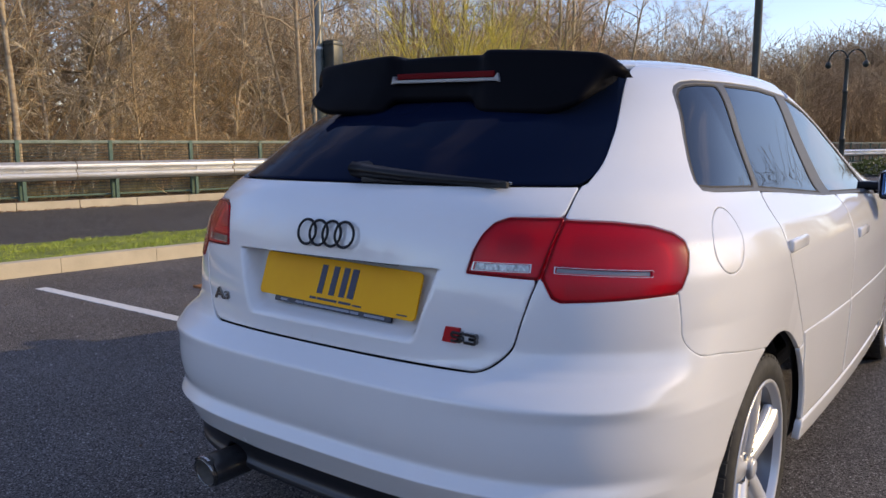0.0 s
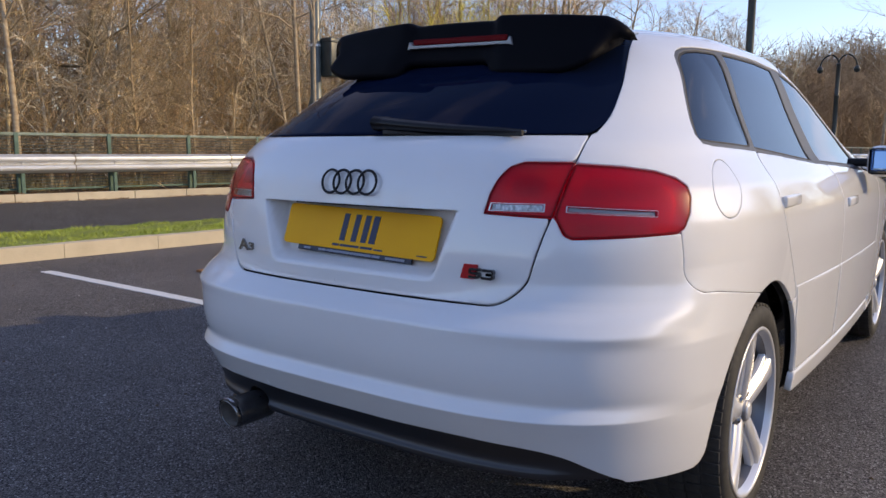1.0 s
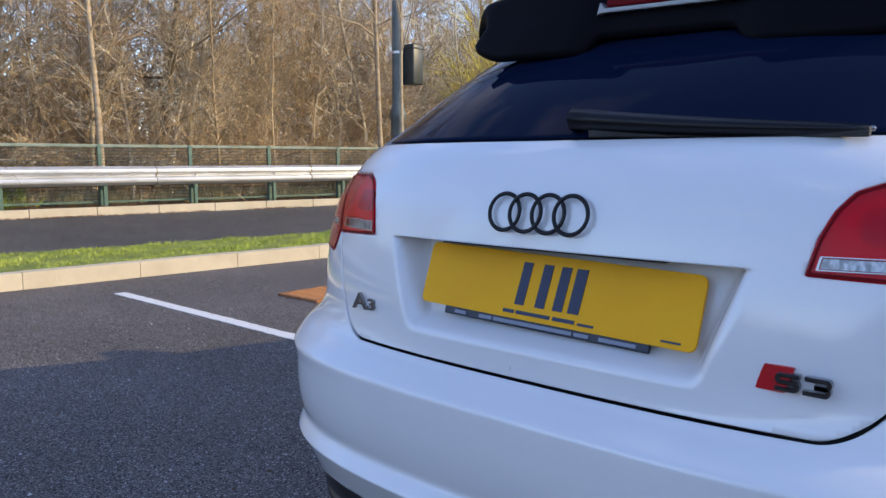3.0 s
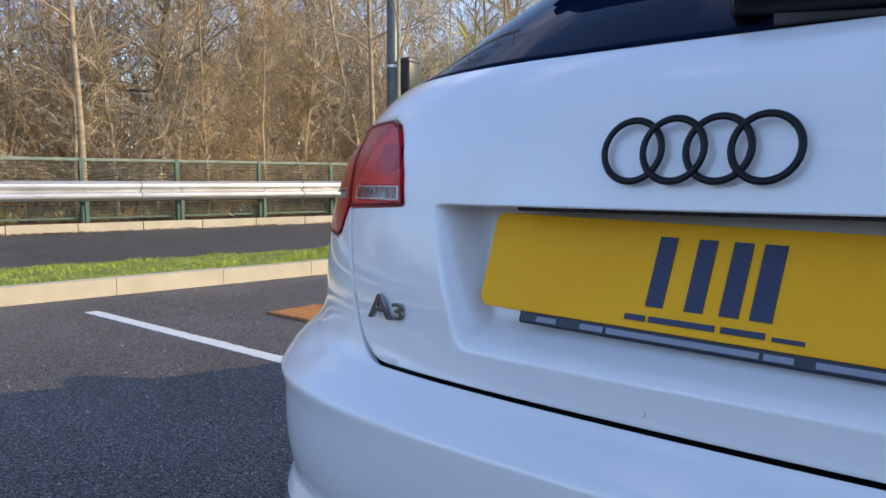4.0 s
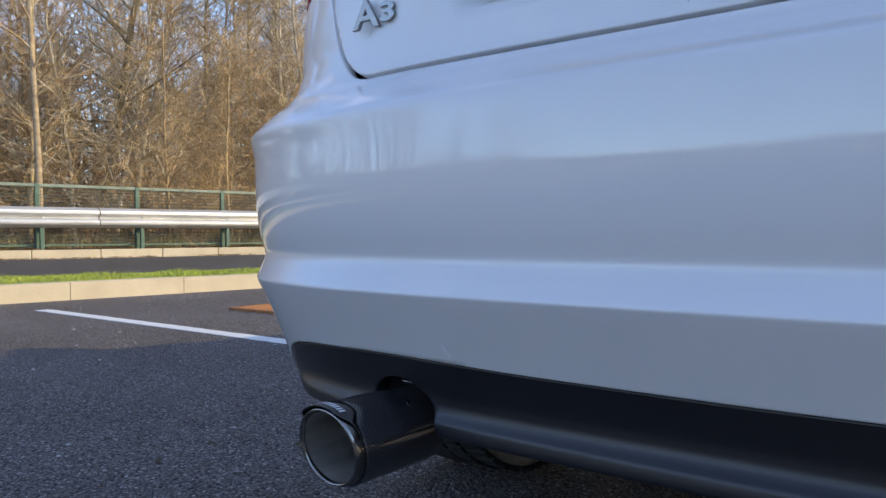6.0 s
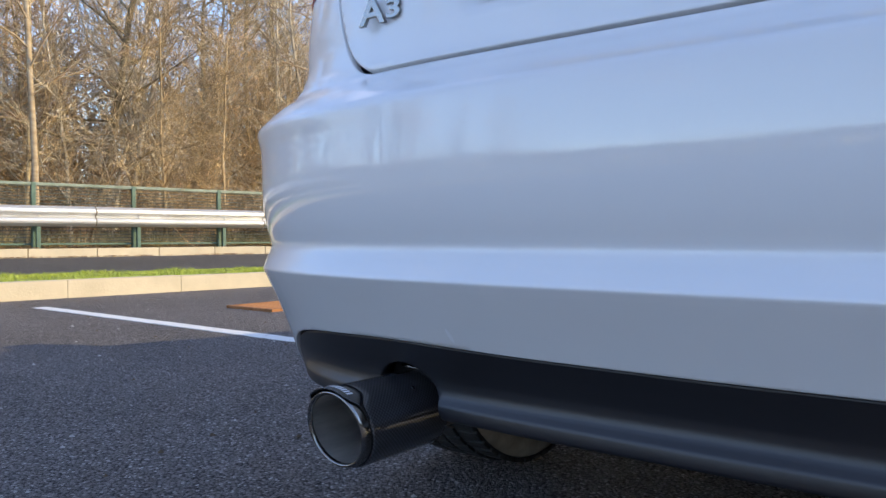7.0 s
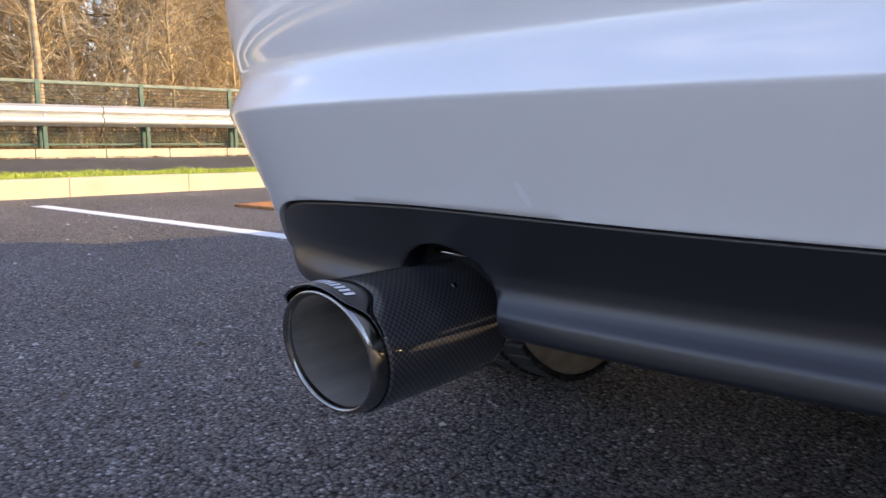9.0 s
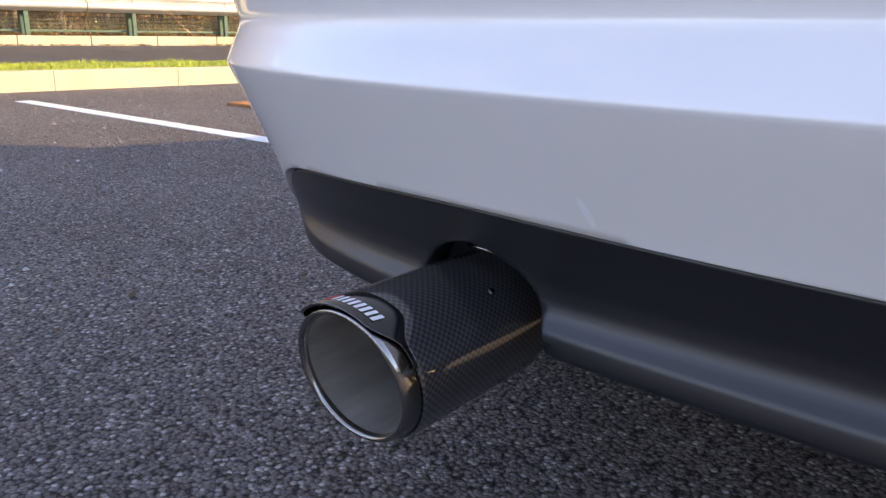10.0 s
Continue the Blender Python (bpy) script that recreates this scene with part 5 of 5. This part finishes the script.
# four interlinked dark rings
for i in range(4):
    xr = -.0630 + .042 * i
    v, fcs = [], []
    for a in range(56):
        t = 2 * math.pi * a / 56
        for b in range(8):
            q = 2 * math.pi * b / 8
            rr = .0298 + .0036 * math.cos(q)
            v.append((xr + rr * math.cos(t), -.0458 + .14 * xr * xr - .004 - .0028 * math.sin(q) - (.0016 if i % 2 else 0) + .22 * rr * math.sin(t), .925 + rr * math.sin(t) * .985))
    for a in range(56):
        for b in range(8):
            fcs.append((a * 8 + b, a * 8 + (b + 1) % 8, ((a + 1) % 56) * 8 + (b + 1) % 8, ((a + 1) % 56) * 8 + b))
    part("badge_ring", mesh("badge_ring", v, fcs, M["plastic"], True), tailgate, "textured black ring badge")

lettering("letter", "A", .044, (-.436, -.047, .719), 0, M["badge"], .002, tailgate, 1.30, "chrome badge letter")
lettering("numeral", "3", .029, (-.393, -.050, .721), 0, M["badge"], .002, tailgate, 1.7, "chrome badge numeral")
bm = outline_solid([(.346, .716), (.384, .716), (.394, .750), (.357, .750)], -.053, -.046, .0008)
part("badge_flash", bm_mesh("badge_flash", bm, M["red"]), tailgate, "red slanted badge block")


def stroke_mesh(name, line, width, y0, y1, mat):
    """A flat bold stroke of one width along a line in x, z, with depth and rounded edges."""
    p = np.array(line, float)
    d = np.gradient(p, axis=0)
    d /= np.linalg.norm(d, axis=1)[:, None]
    n = np.stack([-d[:, 1], d[:, 0]], 1) * width / 2
    verts, faces = [], []
    for (x, z), (nx, nz) in zip(p, n):
        for k, y in ((1, y1), (1, y0 + .0012), (.72, y0), (-.72, y0), (-1, y0 + .0012), (-1, y1)):
            verts.append((x + nx * k, y, z + nz * k))
    for i in range(len(p) - 1):
        faces += [(6 * i + j, 6 * i + j + 1, 6 * i + j + 7, 6 * i + j + 6) for j in range(5)]
    m = 6 * (len(p) - 1)
    faces += [tuple(range(6)), tuple(range(m + 5, m - 1, -1))]
    return mesh(name, verts, faces, mat)


def rounded_line(corners, r):
    """A line through corners, each rounded by r."""
    out = [Vector(corners[0])]
    for a, b, c in zip(corners, corners[1:], corners[2:]):
        a, b, c = Vector(a), Vector(b), Vector(c)
        q = min(r, (a - b).length / 2, (c - b).length / 2)
        p0, p1 = b + (a - b).normalized() * q, b + (c - b).normalized() * q
        for i in range(6):
            t = i / 5
            out.append(p0 * (1 - t) ** 2 + b * 2 * t * (1 - t) + p1 * t ** 2)
    out.append(Vector(corners[-1]))
    return [tuple(v) for v in out]


for x0, x1, flip_low in ((.3700, .4010, True), (.4035, .4370, False)):
    za, zb, zc, u = .7215, .7305, .7395, .0030
    if flip_low:
        path_line = [(x1 - .002, zc), (x0 + u, zc), (x0 + u, zb), (x1 - u, zb), (x1 - u, za), (x0 + .002, za)]
    else:
        path_line = [(x0 + .002, zc), (x1 - u, zc), (x1 - u, zb), (x0 + .012, zb), (x1 - u, zb - .0002), (x1 - u, za), (x0 + .002, za)]
    part("numeral", stroke_mesh("numeral", rounded_line([(x + .10 * (z - za), z) for x, z in path_line], .0042), .0062, -.056, -.046, M["gloss"]), tailgate, "gloss black badge character")



def number_plate():
    """Yellow plate, tilted with the recess, with a dark strip below; its marks are plain bars."""
    lean = -math.atan2(.034, .107)
    turn = Matrix.Translation((0, -.016, .7990)) @ Matrix.Rotation(radians(1.2), 4, "Y") @ Matrix.Rotation(lean, 4, "X")
    def lay(bm):
        bmesh.ops.transform(bm, matrix=turn, verts=bm.verts)
        return bm
    holder = part("plate_holder", bm_mesh("plate_holder", lay(box(-.205, .190, .001, .008, -.0685, -.040, .002)), M["strip"]), tailgate, "navy plate holder strip")
    pl = part("number_plate", bm_mesh("number_plate", lay(outline_solid([(sx * (.26 - .012 + .012 * math.cos(a)), sz * (.0555 - .012 + .012 * math.sin(a))) for sx, sz, way in ((1, 1, 1), (-1, 1, -1), (-1, -1, 1), (1, -1, -1)) for a in [radians(q) for q in (0, 30, 60, 90)][::way]], -.005, .001, .0008)), M["yellow"]), tailgate, "yellow number plate with dark bars")
    def slab(name, pts, mat, owner, y=-.0065):
        bm = outline_solid(pts, y, y + .003)
        part(name, bm_mesh(name, lay(bm), mat), owner)
    for x0, x1 in ((-.052, -.034), (-.012, .006), (.022, .040), (.050, .070)):
        slab("plate_bar", [(x0 - .002, -.032), (x1 - .002, -.032), (x1 + .002, .040), (x0 + .002, .040)], M["plateink"], pl)
    for x0, x1, z0, z1 in ((-.074, -.052, -.0475, -.0415), (-.048, .018, -.0475, -.0415), (.024, .064, -.0475, -.0415), (.070, .098, -.0480, -.0440), (.208, .238, -.0480, -.0450)):
        slab("small_bar", [(x0, z0), (x1, z0), (x1, z1), (x0, z1)], M["plateink"], pl)
    for x0, x1 in ((-.180, -.155), (-.125, -.098), (-.094, .060), (.064, .090), (.108, .170)):
        slab("strip_bar", [(x0, -.0650), (x1, -.0650), (x1, -.0592), (x0, -.0592)], M["stripink"], holder, y=-.0012)


number_plate()
part("handle_strip", bm_mesh("handle_strip", box(-.21, .21, -.034, .03, .8630, .8668, .0012), M["shadow_gap"]), tailgate, "black tailgate handle strip")


def door_handle(owner, side, y0, z0):
    """A bar handle over a dished cup."""
    X, Y, L = plan(z0)
    xs = float(np.interp(y0 + .07, Y[100:], X[100:])) + .001
    v, fcs = lathe([(.0, -.014), (.030, -.012), (.042, -.004), (.046, .0008), (.047, -.003)], "x", 32)
    part("handle_cup", mesh("handle_cup", [(side * (xs + a), y0 + .085 + b * 1.25, z0 - .030 + c * .85) for a, b, c in v], fcs if side > 0 else [q[::-1] for q in fcs], M["paint"], True), owner)
    bm = box(-.009, .009, 0, .185, -.017, .017, .0085, 4)
    for v in bm.verts:
        k = (v.co.y / .185 - .5) * 2
        v.co.x -= .007 * k * k
        v.co = Vector((side * (xs + .006 + v.co.x), v.co.y + y0 - .015, v.co.z + z0))
    part("handle", bm_mesh("handle", bm, M["paint"], True), owner)



for side in (1, -1):
    doors = [o for o in car.children if o.name.startswith(("rear_door", "front_door")) and "window" not in o.name]
    rd = [o for o in doors if o.name.startswith("rear_door")][0 if side > 0 else 1]
    fd = [o for o in doors if o.name.startswith("front_door")][0 if side > 0 else 1]
    door_handle(rd, side, .79, .868)
    door_handle(fd, side, 1.66, .825)
    # door mirror on its stalk
    bm = box(-.10, .10, -.045, .075, -.065, .065, .042, 4)
    at = (side * .965, 2.20, .968)
    mir = part("door_mirror", bm_mesh("door_mirror", bm, M["paint"], True), car, "white door mirror, reflected sky put into its glass colour", at=at)
    part("mirror_rim", bm_mesh("mirror_rim", box(-.088, .088, -.052, -.040, -.054, .054, .012, 3), M["gloss"], True), mir, at=at)
    glass = part("mirror_glass", bm_mesh("mirror_glass", box(-.078, .078, -.058, -.053, -.045, .045, .010, 3), M["mirror"]), mir, at=at)
    glass.rotation_euler = (-.10, 0, 0)
    part("stalk", bm_mesh("stalk", box(side * .82 - .06, side * .82 + .06, 2.19, 2.27, .945, .98, .012), M["plastic"]), mir)


def exhaust():
    """Carbon-sleeved tailpipe with a rolled steel mouth, cut at a slant, on a plain pipe."""
    at = Vector((-.3655, -.145, .2685))

    def slant(pts):
        """Lean the open end, its top furthest out, and bring all to the pipe's true girth."""
        return [(.955 * a, b - .19 * c * min(1, max(0, (.06 - b) / .05)), .955 * c) for a, b, c in pts]
    v, fcs = lathe([(.0445, -.003), (.0457, -.004), (.0464, -.001), (.0464, .020), (.0464, .05), (.0464, .115), (.0455, .121), (.042, .121)], "y", 80)
    sleeve = mesh("sleeve", slant(v), fcs, M["carbon"], True)
    uv = sleeve.uv_layers.new(name="weave")
    for lo in sleeve.loops:
        c = sleeve.vertices[lo.vertex_index].co
        uv.data[lo.index].uv = (math.atan2(c.z, c.x) / (2 * math.pi) * 128, c.y / .0024)
    for p in sleeve.polygons:
        us = [uv.data[i].uv[0] for i in p.loop_indices]
        if max(us) - min(us) > 64:
            for i in p.loop_indices:
                if uv.data[i].uv[0] < 0:
                    uv.data[i].uv[0] += 128
    ex = part("tailpipe", sleeve, car, "carbon fibre tailpipe with a polished steel mouth", at=at)
    v, fcs = lathe([(.0442, .02), (.0443, -.002), (.0441, -.007), (.0436, -.0115), (.0427, -.0145), (.0414, -.0159), (.0400, -.0154), (.0390, -.0138), (.0385, -.011)], "y", 80)
    part("mouth", mesh("mouth", slant(v), fcs, M["steel"], True), ex, "polished dark steel mouth", at=at)
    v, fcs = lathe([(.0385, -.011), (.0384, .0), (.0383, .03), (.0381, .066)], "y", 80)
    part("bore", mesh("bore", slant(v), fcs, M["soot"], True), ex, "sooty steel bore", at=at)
    # deep end: soot plus painted shade, much darker than the bore
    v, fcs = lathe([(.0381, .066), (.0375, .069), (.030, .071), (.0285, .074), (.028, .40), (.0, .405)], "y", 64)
    part("inner_pipe", mesh("inner_pipe", v, fcs, M["soot_shade"], True), ex, "sooty inner pipe, depth shade put into its black", at=at)
    # hood over the top of the mouth, carrying a white mark
    sv, sf = [], []
    for i in range(33):
        a = radians(20 + 150 * i / 32)
        e = abs(i - 16) / 16
        rise = 1 - np.clip((e - .45) / .35, 0, 1) ** 2 * (3 - 2 * np.clip((e - .45) / .35, 0, 1))
        reach = -.0045 - .0110 * rise
        rear = -.003 + .013 * rise
        for r, yy in ((.0463, rear + .001), (.0469 - .0005 * e, rear - .001), (.0472 - .0007 * e, rear - .0025), (.0472 - .0007 * e, reach), (.0467, reach - .0012), (.0453, reach)):
            sv.append((r * math.cos(a), yy, r * math.sin(a)))
    for i in range(32):
        for j in range(5):
            sf.append((i * 6 + j, i * 6 + j + 1, i * 6 + j + 7, i * 6 + j + 6))
    part("hood", mesh("hood", slant(sv), sf, M["gloss"], True), ex, at=at)
    for k in range(9):
        a0, a1 = (101, 110) if k == 0 else (103 - 5.2 * k, 106.2 - 5.2 * k)
        mv, mf = [], []
        for i in range(5):
            a = radians(a0 + (a1 - a0) * i / 4)
            mv += [(.0475 * math.cos(a), -.0105, .0475 * math.sin(a)), (.0475 * math.cos(a - .02), -.0025, .0475 * math.sin(a - .02))]
        for i in range(4):
            mf.append((2 * i, 2 * i + 1, 2 * i + 3, 2 * i + 2))
        part("maker_bar", mesh("maker_bar", slant(mv), mf, M["red"] if k == 0 else M["white"]), ex, "red print" if k == 0 else "white print", at=at)
    v, fcs = lathe([(.0, -.0008), (.002, -.0008), (.0026, .0)], "y", 12)
    screw = mesh("screw", [(a, c, .0446 - b) for a, b, c in v], fcs, M["gloss"])
    sc = part("screw", screw, ex, at=at + Vector((0, .075, 0)))
    sc.rotation_euler = (0, radians(42), 0)
    v, fcs = lathe([(.03, .12), (.031, .16), (.031, .42), (.031, .60)], "y", 24)
    part("pipe", mesh("pipe", v, fcs, M["rust"], True), ex, at=at)
    v, fcs = lathe([(.0, -.17), (.08, -.17), (.095, -.15), (.095, .15), (.08, .17), (.0, .17)], "x", 32)
    part("silencer", mesh("silencer", [(a * 1.1 + .05, b * 1.1 + .42, c * .6 + .33) for a, b, c in v], fcs, M["rust"], True), car, "weathered steel silencer box")
    part("hanger", sweep([(-.378, -.03, .318), (-.368, -.05, .3205), (-.352, -.05, .3195), (-.343, -.032, .315)], .0018, 8, name="hanger", mat=M["steel"]), car, "bare steel exhaust hanger")


exhaust()


def mark(name, s_at, z_at, half_s, half_z, slant, mat, owner, label):
    """A small scuff or chip lying on the skin."""
    zs = np.linspace(z_at - half_z * 1.5, z_at + half_z * 1.5, 13)
    P, N, S = skin(zs, abs(s_at) - half_s * 3, abs(s_at) + half_s * 3, half_s / 3, -1 if s_at < 0 else 1, push=.0004)
    u, v = (S - abs(s_at)) - slant * (P[..., 2] - z_at), P[..., 2] - z_at
    part(name, clip(name, P, N, np.hypot(u / half_s, v / half_z) - 1, mat, 0, flip=s_at < 0), owner, label)


mark("scuff", -.2585, .3685, .0026, .0078, .35, M["white"], bumper, "pale scuff")
mark("chip", -.034, .673, .0006, .0032, 0, M["trim2"], tailgate, "small dark paint chip")
